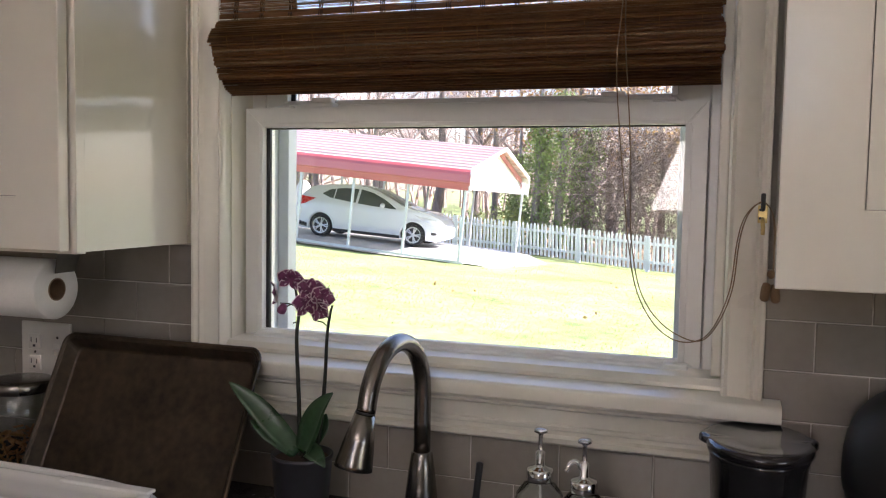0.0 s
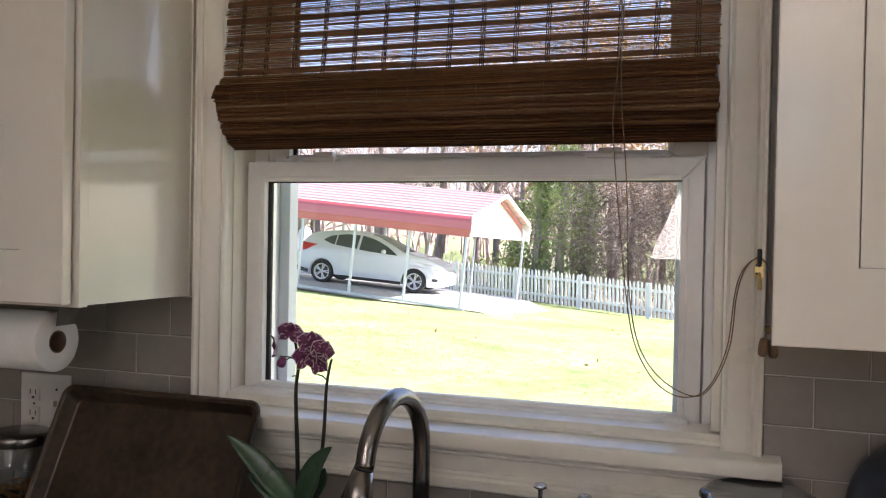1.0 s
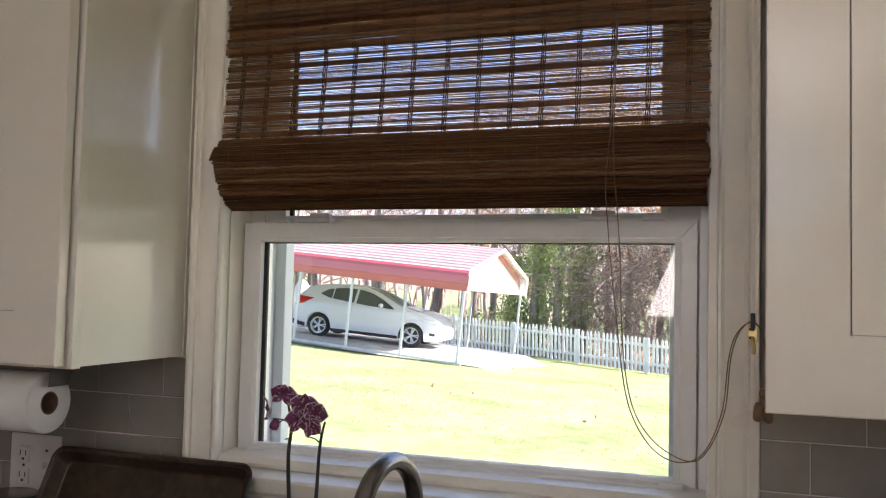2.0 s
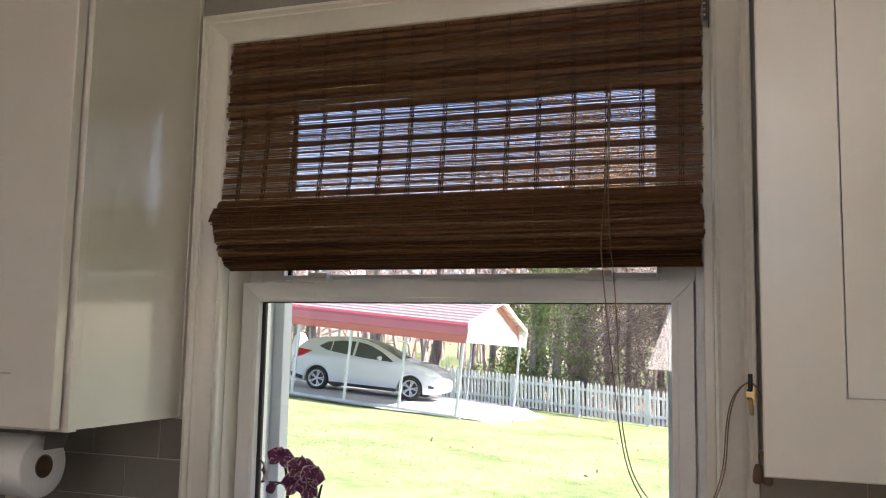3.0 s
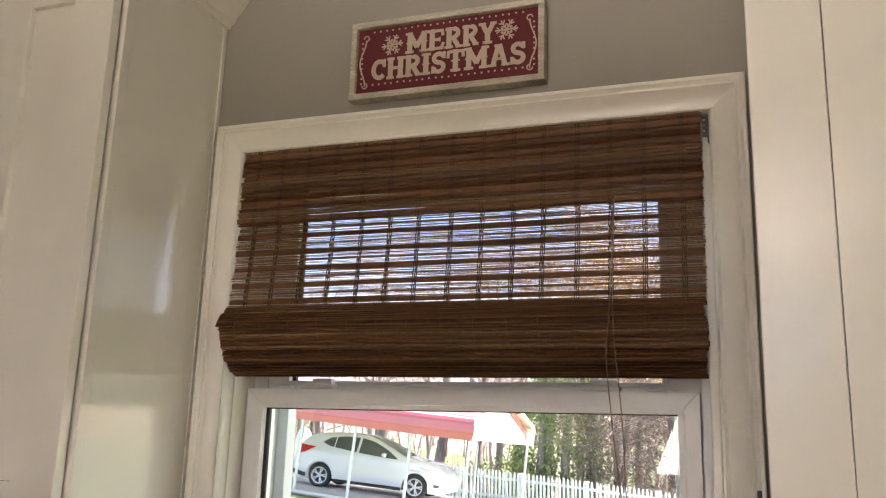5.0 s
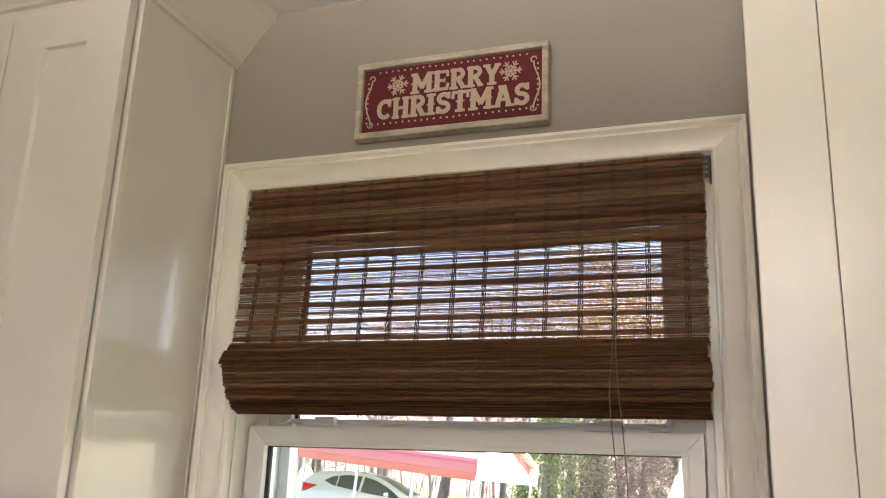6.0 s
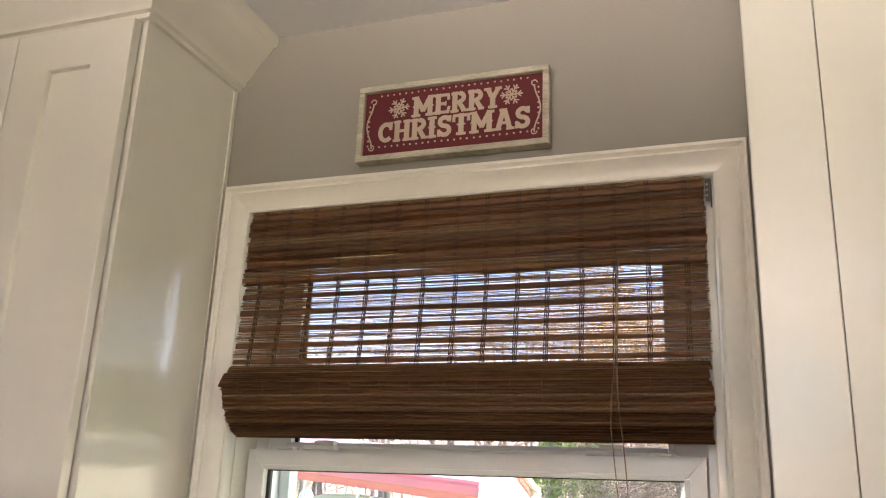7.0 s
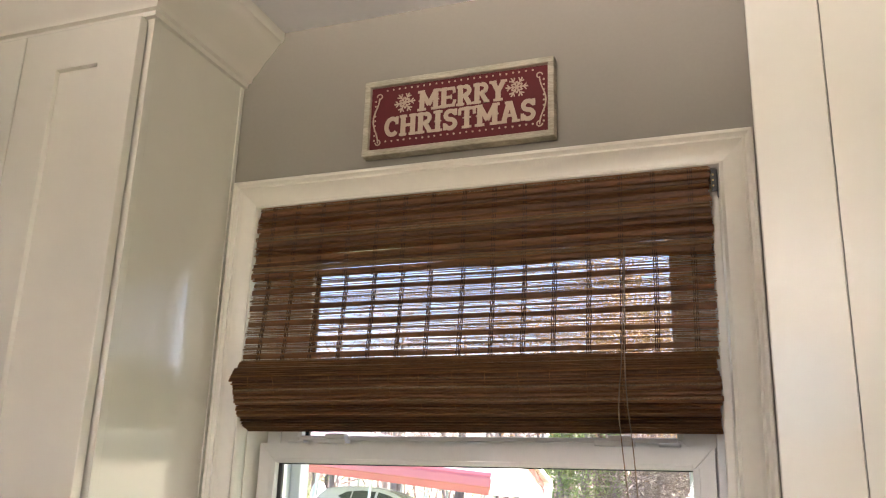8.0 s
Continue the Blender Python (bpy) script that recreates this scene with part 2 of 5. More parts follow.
AP = [(0.0, 1.140), (-0.046, 1.140), (-0.046, 1.134), (-0.038, 1.128), (-0.030, 1.124), (-0.030, 1.118), (-0.022, 1.112), (-0.018, 1.076), (-0.021, 1.072), (-0.021, 1.064), (-0.016, 1.060), (-0.016, 1.050), (-0.024, 1.044), (-0.024, 1.032), (-0.020, 1.028), (0.0, 1.028)]
AP = [(y, 1.140 - (1.140 - z) * 0.70) for y, z in AP]
part("window_apron", loft(bm_new(), [[(-0.953, y, z) for y, z in AP], [(0.086, y, z) for y, z in AP]]), TRIM, casing, smooth="edges")

win = thing("window_1", "white vinyl double-hung window with a closed lower sash", "window", kind="structure")
# jamb boards and inner stops
part("jamb", boxes((OX0, -0.902, 0.001, 0.150, 1.168, 2.110)), TRIM, win)
part("jamb", boxes((0.019, OX1, 0.001, 0.150, 1.168, 2.110)), TRIM, win)
part("head_jamb", boxes((OX0, OX1, 0.001, 0.150, 2.110, OZ1)), TRIM, win)
part("stop", boxes((0.003, 0.019, 0.02, 0.076, 1.1905, 2.110), bev=0.003), TRIM, win)
part("stop", boxes((-0.902, -0.899, 0.03, 0.060, 1.185, 2.110), bev=0.002), TRIM, win)
part("window_sill", boxes((OX0, OX1, 0.078, 0.21, 1.130, 1.168)), TRIM, win)
part("sill_stop", loft(bm_new(), [[(x, y, z) for y, z in ((0.012, 1.169), (0.012, 1.176), (0.022, 1.186), (0.05, 1.189), (0.076, 1.190), (0.076, 1.169))] for x in (-0.901, 0.0188)]), TRIM, win)
# vinyl frame tracks beside the sashes
part("window_frame", boxes((-0.902, -0.872, 0.112, 0.150, 1.17, 2.110)), VINYL, win)
part("window_frame", boxes((-0.036, 0.003, 0.112, 0.150, 1.17, 2.110)), VINYL, win)
part("window_frame", boxes((-0.0122, 0.003, 0.078, 0.112, 1.17, 2.110), bev=0.002), VINYL, win)


def sash(x0, x1, z0, z1, y0, y1, wl, wr, wb, wt):
    O = [(x0, z0), (x1, z0), (x1, z1), (x0, z1)]
    I = [(x0 + wl, z0 + wb), (x1 - wr, z0 + wb), (x1 - wr, z1 - wt), (x0 + wl, z1 - wt)]
    fr = bm_new()
    for k in range(4):
        # welded, mitred members with a hairline at the corners
        a, b, c, d = Vector(O[k]), Vector(O[(k + 1) % 4]), Vector(I[(k + 1) % 4]), Vector(I[k])
        e = (b - a).normalized() * 0.00015
        q = [a + e, b - e, c - e, d + e]
        m = (a + b + c + d) / 4
        inset = [p + (m - p).normalized() * 0.0012 for p in q]
        loft(fr, [[(p.x, y1, p.y) for p in q], [(p.x, y0 + 0.001, p.y) for p in q], [(p.x, y0, p.y) for p in inset]])
    s = part("sash", fr, VINYL, win)
    gx0, gx1, gz0, gz1 = x0 + wl, x1 - wr, z0 + wb, z1 - wt
    bead = bm_new()
    for a in ((gx0 - 0.008, gx0 + 0.003, y0 - 0.004, y0 + 0.012, gz0, gz1), (gx1 - 0.003, gx1 + 0.008, y0 - 0.004, y0 + 0.012, gz0, gz1),
              (gx0 + 0.003, gx1 - 0.003, y0 - 0.004, y0 + 0.012, gz0 - 0.006, gz0 + 0.003), (gx0 + 0.003, gx1 - 0.003, y0 - 0.004, y0 + 0.012, gz1 - 0.003, gz1 + 0.006)):
        box(bead, *a, 0.0015)
    part("glazing_bead", bead, VINYL, s)
    gk = bm_new()
    for a in ((gx0 + 0.001, gx0 + 0.009, y0 + 0.014, y0 + 0.022, gz0, gz1), (gx0, gx1, y0 + 0.014, y0 + 0.022, gz1 - 0.005, gz1), (gx1 - 0.003, gx1, y0 + 0.014, y0 + 0.022, gz0, gz1)):
        box(gk, *a)
    part("gasket", gk, GASKET, s)
    g = part("pane", boxes((gx0, gx1, y0 + 0.0225, y0 + 0.0265, gz0, gz1)), GLASS, s)
    g.visible_shadow = False
    return s


low = sash(-0.8985, -0.0155, 1.187, 1.641, 0.080, 0.112, 0.0375, 0.0340, 0.0125, 0.0355)
rail = loft(bm_new(), [[(x, y, z) for y, z in ((0.079, 1.186), (0.062, 1.186), (0.060, 1.189), (0.062, 1.193), (0.079, 1.196))] for x in (-0.868, -0.036)])
part("lift_rail", rail, VINYL, low)
part("lift_rail_cap", boxes((-0.076, -0.034, 0.058, 0.079, 1.186, 1.198), bev=0.003), VINYL, low)
sash(-0.872, -0.036, 1.625, 2.110, 0.116, 0.146, 0.046, 0.040, 0.030, 0.046)
for x in (-0.745, -0.185):
    lk = part("sash_lock", boxes((x - 0.035, x + 0.035, 0.084, 0.110, 1.6415, 1.651), (x - 0.012, x + 0.030, 0.088, 0.106, 1.651, 1.661), bev=0.002), VINYL, low)
for x in (-0.82, -0.09):
    part("tilt_latch", boxes((x - 0.018, x + 0.018, 0.083, 0.107, 1.6415, 1.6475), bev=0.002), VINYL, low)
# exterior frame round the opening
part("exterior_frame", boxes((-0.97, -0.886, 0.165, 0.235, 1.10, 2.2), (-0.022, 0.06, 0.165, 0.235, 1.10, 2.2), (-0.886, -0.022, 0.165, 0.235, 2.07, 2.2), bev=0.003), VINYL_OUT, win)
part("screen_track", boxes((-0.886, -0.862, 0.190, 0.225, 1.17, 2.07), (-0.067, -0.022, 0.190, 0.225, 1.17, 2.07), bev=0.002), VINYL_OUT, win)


# ---- cabinets ----
def shaker_door(parent, x0, x1, yb, z0, z1, st, rail_h, thick=0.02, gap=0.0):
    d = bm_new()
    yf = yb - thick
    def ring(i, y):
        return [(x0 + i, y, z0 + i), (x1 - i, y, z0 + i), (x1 - i, y, z1 - i), (x0 + i, y, z1 - i)]

    a, b, c, e = x0 + st, x1 - st, z0 + rail_h, z1 - rail_h

    def hole(i, y):
        return [(a + i, y, c + i), (b - i, y, c + i), (b - i, y, e - i), (a + i, y, e - i)]

    loft(d, [ring(0, yb), ring(0, yf + 0.0015), ring(0.0015, yf), hole(-0.001, yf), hole(0.0, yf + 0.001), hole(0.0012, yf + 0.0095)], True, False)
    box(d, x0 + st + gap, x1 - st - gap, yf + 0.010, yb, z0 + rail_h, z1 - rail_h)
    return part("door", d, CAB, parent)


def crown_rings(path):
    """Crown moulding along a path of (x, y, outward x, outward y) corners, at the ceiling."""
    pr = [(0.0, 2.405), (0.010, 2.405), (0.012, 2.414), (0.020, 2.417), (0.023, 2.428), (0.032, 2.436), (0.050, 2.462), (0.072, 2.488), (0.082, 2.503), (0.090, 2.506), (0.094, 2.514), (0.094, 2.5295), (0.0, 2.5295)]
    return [[(x + ox * u, y + oy * u, z) for u, z in pr] for x, y, ox, oy in path]


LX, LY = -0.972, -0.307
cab = thing("wall_cabinet", "cream white painted shaker wall cabinet with crown moulding", "cabinet")
part("body", boxes((-2.55, LX, -0.287, -0.001, 1.374, 2.45)), CAB, cab)
part("face_frame", boxes((-2.55, LX + 0.0015, LY, -0.287, 1.371, 2.45), bev=0.001), CAB, cab)
part("scribe_strip", boxes((LX, LX + 0.003, -0.012, -0.0015, 1.374, 2.404)), CAB, cab)
for x0, x1 in ((-1.2555, -0.981), (-1.537, -1.2585), (-1.99, -1.541), (-2.44, -1.994)):
    shaker_door(cab, x0, x1, LY - 0.006, 1.377, 2.398, 0.088, 0.086)
part("crown_moulding", loft(bm_new(), crown_rings([(LX, -0.001, 1, 0), (LX, LY, 1, -1), (-2.55, LY, 0, -1)])), CAB, cab, smooth="edges")

RXC = 0.078
cabr = thing("wall_cabinet", "white painted shaker wall cabinet beside the window casing", "cabinet")
part("body", boxes((RXC + 0.012, 2.45, -0.272, -0.001, 1.374, 2.45)), CAB, cabr)
part("face_frame", boxes((RXC + 0.001, 2.45, -0.290, -0.272, 1.372, 2.5295)), CAB, cabr)
for x0, x1 in ((RXC, 0.52), (0.524, 0.955), (0.96, 1.4), (1.404, 1.85)):
    shaker_door(cabr, x0, x1, -0.291, 1.3715, 2.404, 0.094, 0.097, gap=0.0030)
part("crown_moulding", loft(bm_new(), crown_rings([(RXC, -0.311, 0, -1), (2.45, -0.311, 0, -1)])), CAB, cabr)

base = thing("base_cabinet", "white painted base cabinets under the stone worktop", "cabinet")
part("body", boxes((-2.55, 2.45, -0.58, -0.002, 0.0, 0.874)), CAB, base)
ct = part("worktop", boxes((-2.55, 2.45, -0.62, -0.002, 0.874, 0.914), bev=0.003), COUNTER)
tagged(ct, "speckled stone kitchen worktop below the window", "worktop")

# ---- roof overhang outside, unseen; it keeps the sun off the window ----
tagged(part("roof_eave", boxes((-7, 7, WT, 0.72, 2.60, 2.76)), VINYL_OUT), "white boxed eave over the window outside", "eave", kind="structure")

# ---- the yard ----
def ground_z(x, y):
    xx = max(-45.0, min(35.0, x))
    yy = max(0.0, min(y, 44.0))
    k = max(0.0, min(1.0, 1 - (y - 0.5) / 11.0))
    return 0.02 - 0.08 * xx * (1 - 0.35 * k) - 0.045 * yy - 0.62 * k * k * (3 - 2 * k) + 0.03 * math.sin(0.9 * x) * math.sin(0.7 * y) * (1 - k)


def sheet(xs, ys, dz=0.0):
    bm = bm_new()
    vs = [[bm.verts.new((x, y, ground_z(x, y) + dz)) for x in xs] for y in ys]
    for r, q in zip(vs, vs[1:]):
        for i in range(len(xs) - 1):
            bm.faces.new((r[i], r[i + 1], q[i + 1], q[i]))
    return bm


def steps(*spans):
    out = []
    for a, b, n in spans:
        out += [a + (b - a) * i / n for i in range(n)]
    return out + [spans[-1][1]]


tagged(part("ground", sheet(steps((-400, -45, 12), (-45, 35, 90), (35, 400, 12)), steps((-300, -12, 8), (-12, 0.17, 8), (0.17, 30, 60), (30, 60, 20), (60, 600, 12))), GRASS, smooth=True), "sunlit sloping lawn with short grass", "lawn", kind="structure")
tagged(part("woodland_floor", sheet(steps((-45, 35, 50)), steps((28.6, 60, 24)), 0.03), LITTER, smooth=True), "brown leaf litter behind the fence", "ground", kind="structure")
drv = sheet(steps((-22, -5.2, 24)), steps((18.85, 24.6, 8)), 0.03)
for q in drv.verts:
    q.co.z += 0.095 * min(q.co.y - 18.85, 2.0)
    if q.co.x > -5.3:
        q.co.z = ground_z(q.co.x, q.co.y) - 0.03
tagged(part("pavement", drv, CONC, smooth=True), "pale concrete drive under the carport", "driveway", kind="structure")

# ---- carport ----
FOOT = Vector((-6.34, 18.74, -0.27))
port = thing("carport", "red metal carport with white gable on thin steel posts", "carport", pose(FOOT.x, FOOT.y, FOOT.z, -1.0, 5.2, -2.0))
PW, PL, LEG = 5.3, 9.2, 1.84
for i in range(7):
    for y, nm in ((0.0, "post"), (PW, "post")):
        part(nm, boxes((-1.55 * i - 0.03, -1.55 * i + 0.03, y - 0.03, y + 0.03, 0, LEG + 0.3), bev=0.004), GALV, port)
for y in (0.0, PW):
    part("base_rail", boxes((-PL - 0.2, 0.12, y - 0.04, y + 0.04, -0.02, 0.04), bev=0.004), GALV, port)
    part("top_rail", boxes((-PL, 0.05, y - 0.035, y + 0.035, LEG + 0.3, LEG + 0.36)), GALV, port)
RS = [(-0.16, LEG - 0.02), (-0.17, LEG + 0.36), (-0.10, LEG + 0.50), (PW / 2, LEG + 1.22), (PW + 0.10, LEG + 0.50), (PW + 0.17, LEG + 0.36), (PW + 0.16, LEG - 0.02)]
ROH = 0.14


def ribbed(a, b, n, dep):
    """Points from a to b with n raised ribs, in the y-z plane."""
    a, b = Vector(a), Vector(b)
    d = b - a
    nn = Vector((-d.y, d.x)).normalized()
    if nn.y < 0:
        nn = -nn
    out = []
    for i in range(n):
        for f, h in ((0.0, 0), (0.40, 0), (0.48, 1), (0.66, 1), (0.74, 0)):
            out.append(tuple(a + d * ((i + f) / n) + nn * dep * h))
    return out + [tuple(b)]


def strip(bm, pts, x0, x1, th=0.012):
    rings = []
    for x in (x0, x1):
        rings.append([(x, y, z) for y, z in pts] + [(x, y, z - th) for y, z in reversed(pts)])
    return loft(bm, rings)


# roof sheets carry the sunlit tone in their colour; eave panels stay plain red
part("roof_panel", strip(bm_new(), ribbed(RS[2], RS[3], 9, 0.045), -PL - 0.3, ROH), SUNLIT_RED, port, "red ribbed metal roof sheet coloured paler as if in sun glare")
part("roof_panel", strip(bm_new(), ribbed(RS[3], RS[4], 9, 0.045), -PL - 0.3, ROH), SUNLIT_RED, port, "red ribbed metal roof sheet coloured paler as if in sun glare")
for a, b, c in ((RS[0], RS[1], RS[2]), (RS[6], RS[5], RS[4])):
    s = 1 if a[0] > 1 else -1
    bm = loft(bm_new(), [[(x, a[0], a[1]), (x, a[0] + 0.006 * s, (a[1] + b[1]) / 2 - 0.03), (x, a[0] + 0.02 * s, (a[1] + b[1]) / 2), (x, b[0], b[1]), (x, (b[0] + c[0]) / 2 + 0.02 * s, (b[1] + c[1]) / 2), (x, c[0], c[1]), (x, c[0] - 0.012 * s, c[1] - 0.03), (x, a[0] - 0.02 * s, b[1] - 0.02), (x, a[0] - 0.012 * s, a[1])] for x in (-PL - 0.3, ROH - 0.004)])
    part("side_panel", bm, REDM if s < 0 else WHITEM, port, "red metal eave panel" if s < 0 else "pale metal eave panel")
GX = -0.12
gp = [(-0.13, LEG), (-0.13, LEG + 0.36), (-0.06, LEG + 0.46), (PW / 2, LEG + 1.17), (PW + 0.06, LEG + 0.46), (PW + 0.13, LEG + 0.36), (PW + 0.13, LEG)]
for a, b in ((RS[2], RS[3]), (RS[4], RS[3])):
    part("roof_lining", strip(bm_new(), [(a[0], a[1] - 0.04), (b[0], b[1] - 0.04)], -PL - 0.25, GX - 0.01), WHITEM, port, "pale sheet lining under the roof")
part("gable", loft(bm_new(), [[(GX, y, z) for y, z in gp], [(GX + 0.012, y, z) for y, z in gp]]), WHITEM, port, "white metal gable sheet")
for k in range(1, 6):
    z = LEG + 0.2 * k
    w = 0.0 if z < LEG + 0.42 else (z - LEG - 0.42) / 0.76 * PW / 2
    part("gable_rib", boxes((GX + 0.011, GX + 0.03, -0.12 + w, PW + 0.12 - w, z - 0.012, z + 0.012), bev=0.004), WHITEM, port)
RV = [(y - 0.10, z - 0.12) for y, z in (RS[5], RS[4])] + [(RS[3][0] + 0.10, RS[3][1] - 0.12)]
bm = bm_new()
for (y0, z0), (y1, z1) in zip(RV, RV[1:]):
    loft(bm, [[(x, y0, z0 + 0.07), (x, y1, z1 + 0.07), (x, y1, z1 - 0.09), (x, y0, z0 - 0.09)] for x in (GX + 0.035, GX + 0.050)])
part("roof_return", bm, REDM, port, "red metal underside along the gable")
for pts in ([RS[0], RS[1], RS[2], RS[3]], [RS[6], RS[5], RS[4], RS[3]]):
    bm = bm_new()
    for (y0, z0), (y1, z1) in zip(pts, pts[1:]):
        loft(bm, [[(x, y0, z0 + 0.035), (x, y1, z1 + 0.035), (x, y1, z1 - 0.05), (x, y0, z0 - 0.05)] for x in (ROH - 0.03, ROH + 0.015)])
    part("roof_trim", bm, WHITEM, port, "white metal roof edge trim")

# ---- picket fence ----
fence = thing("fence", "white painted wooden picket fence across the yard", "fence")


def fence_y(x):
    return 26.85 - 0.19 * (x + 2.0)


PK = bm_new()
loft(PK, [[(-0.038, y, 0), (0.038, y, 0), (0.038, y, 1.02), (0.02, y, 1.09), (0.0, y, 1.12), (-0.02, y, 1.09), (-0.038, y, 1.02)] for y in (-0.01, 0.01)])
pk_me = mesh_of("picket", PK, FENCE)
po_me = mesh_of("fence_post", boxes((-0.055, 0.055, -0.03, 0.08, -0.1, 1.13), (-0.065, 0.065, -0.04, 0.09, 1.13, 1.16), bev=0.005), FENCE)
xf = -14.25
i = 0
while xf < 4.0:
    z = ground_z(xf, fence_y(xf)) + 0.06
    o = new("picket", pk_me)
    o.parent = fence
    o.matrix_basis = pose(xf, fence_y(xf), z + random.uniform(-0.015, 0.015), 0, random.uniform(-1.2, 1.2), -10.8)
    if i % 17 == 0:
        p = new("fence_post", po_me)
        p.parent = fence
        p.matrix_basis = pose(xf + 0.07, fence_y(xf) + 0.03, z - 0.06, 0, 0, -10.8)
    xf += 0.138
    i += 1
for h in (0.22, 0.82):
    bm = bm_new()
    loft(bm, [[(x, fence_y(x) + d, ground_z(x, fence_y(x)) + 0.06 + h + e) for d, e in ((0.012, 0), (0.05, 0), (0.05, 0.09), (0.012, 0.09))] for x in steps((-15, 4, 24))])
    part("fence_rail", bm, FENCE, fence)

# ---- car ----
def pw(pts, x):
    for (a, b), (c, d) in zip(pts, pts[1:]):
        if x <= c:
            t = (x - a) / (c - a)
            t = max(0.0, t)
            return b + (d - b) * t
    return pts[-1][1]


TOPS = [(0.0, 0.62), (0.06, 0.90), (0.15, 1.06), (0.26, 1.20), (0.38, 1.335), (0.60, 1.395), (0.95, 1.44), (1.3, 1.47), (1.7, 1.484), (2.0, 1.465), (2.3, 1.40), (2.6, 1.28), (2.9, 1.15), (3.12, 1.05), (3.35, 1.005), (3.7, 0.95), (3.98, 0.87), (4.2, 0.77), (4.31, 0.64), (4.358, 0.46)]
AX = (0.84, 3.49)


def car_top(x):
    return (pw(TOPS, x - 0.05) + 2 * pw(TOPS, x) + pw(TOPS, x + 0.05)) / 4


def car_bot(x):
    z = 0.19 + (0.10 if x < 0.25 else 0) * (1 - x / 0.25) + max(0, x - 4.15) * 0.35
    for a in AX:
        d = abs(x - a)
        if d < 0.36:
            z = max(z, 0.31 + math.sqrt(0.36 ** 2 - d * d))
    return z


def car_half(x, z):
    w = 0.905 - 0.16 * max(0, (0.42 - z)) - 0.05 * max(0, (z - 0.75)) ** 1.2
    if z > 0.93:
        w -= 0.60 * (z - 0.93)
    if 0.66 < z < 0.72:
        w += 0.008
    if x > 3.55:
        w *= 1 - 0.42 * ((x - 3.55) / 0.81) ** 2.4
    if x < 0.55:
        w *= 1 - 0.20 * ((0.55 - x) / 0.55) ** 2.2
    for a in AX:
        d = math.hypot(x - a, z - 0.31)
        if 0.34 < d < 0.46:
            w += 0.018 * (1 - abs(d - 0.38) / 0.08) if abs(d - 0.38) < 0.08 else 0
    return w


def car_panel(pts, off=0.006, nx=8, nz=4, side=-1):
    """A patch on the car's flank between a lower and an upper line of (x, z)."""
    lo, hi = pts
    bm = bm_new()
    g = []
    xs0, xs1 = lo[0][0], lo[-1][0]
    hs0, hs1 = hi[0][0], hi[-1][0]
    for j in range(nz + 1):
        row = []
        for i in range(nx + 1):
            u, v = i / nx, j / nz
            xa, xb = xs0 + (xs1 - xs0) * u, hs0 + (hs1 - hs0) * u
            x = xa + (xb - xa) * v
            za, zb = pw(lo, xa), pw(hi, xb)
            z = za + (zb - za) * v
            row.append(bm.verts.new((x, side * (car_half(x, z) + off), z)))
        g.append(row)
    for a, b in zip(g, g[1:]):
        for i in range(nx):
            bm.faces.new((a[i], a[i + 1], b[i + 1], b[i]))
    return bm


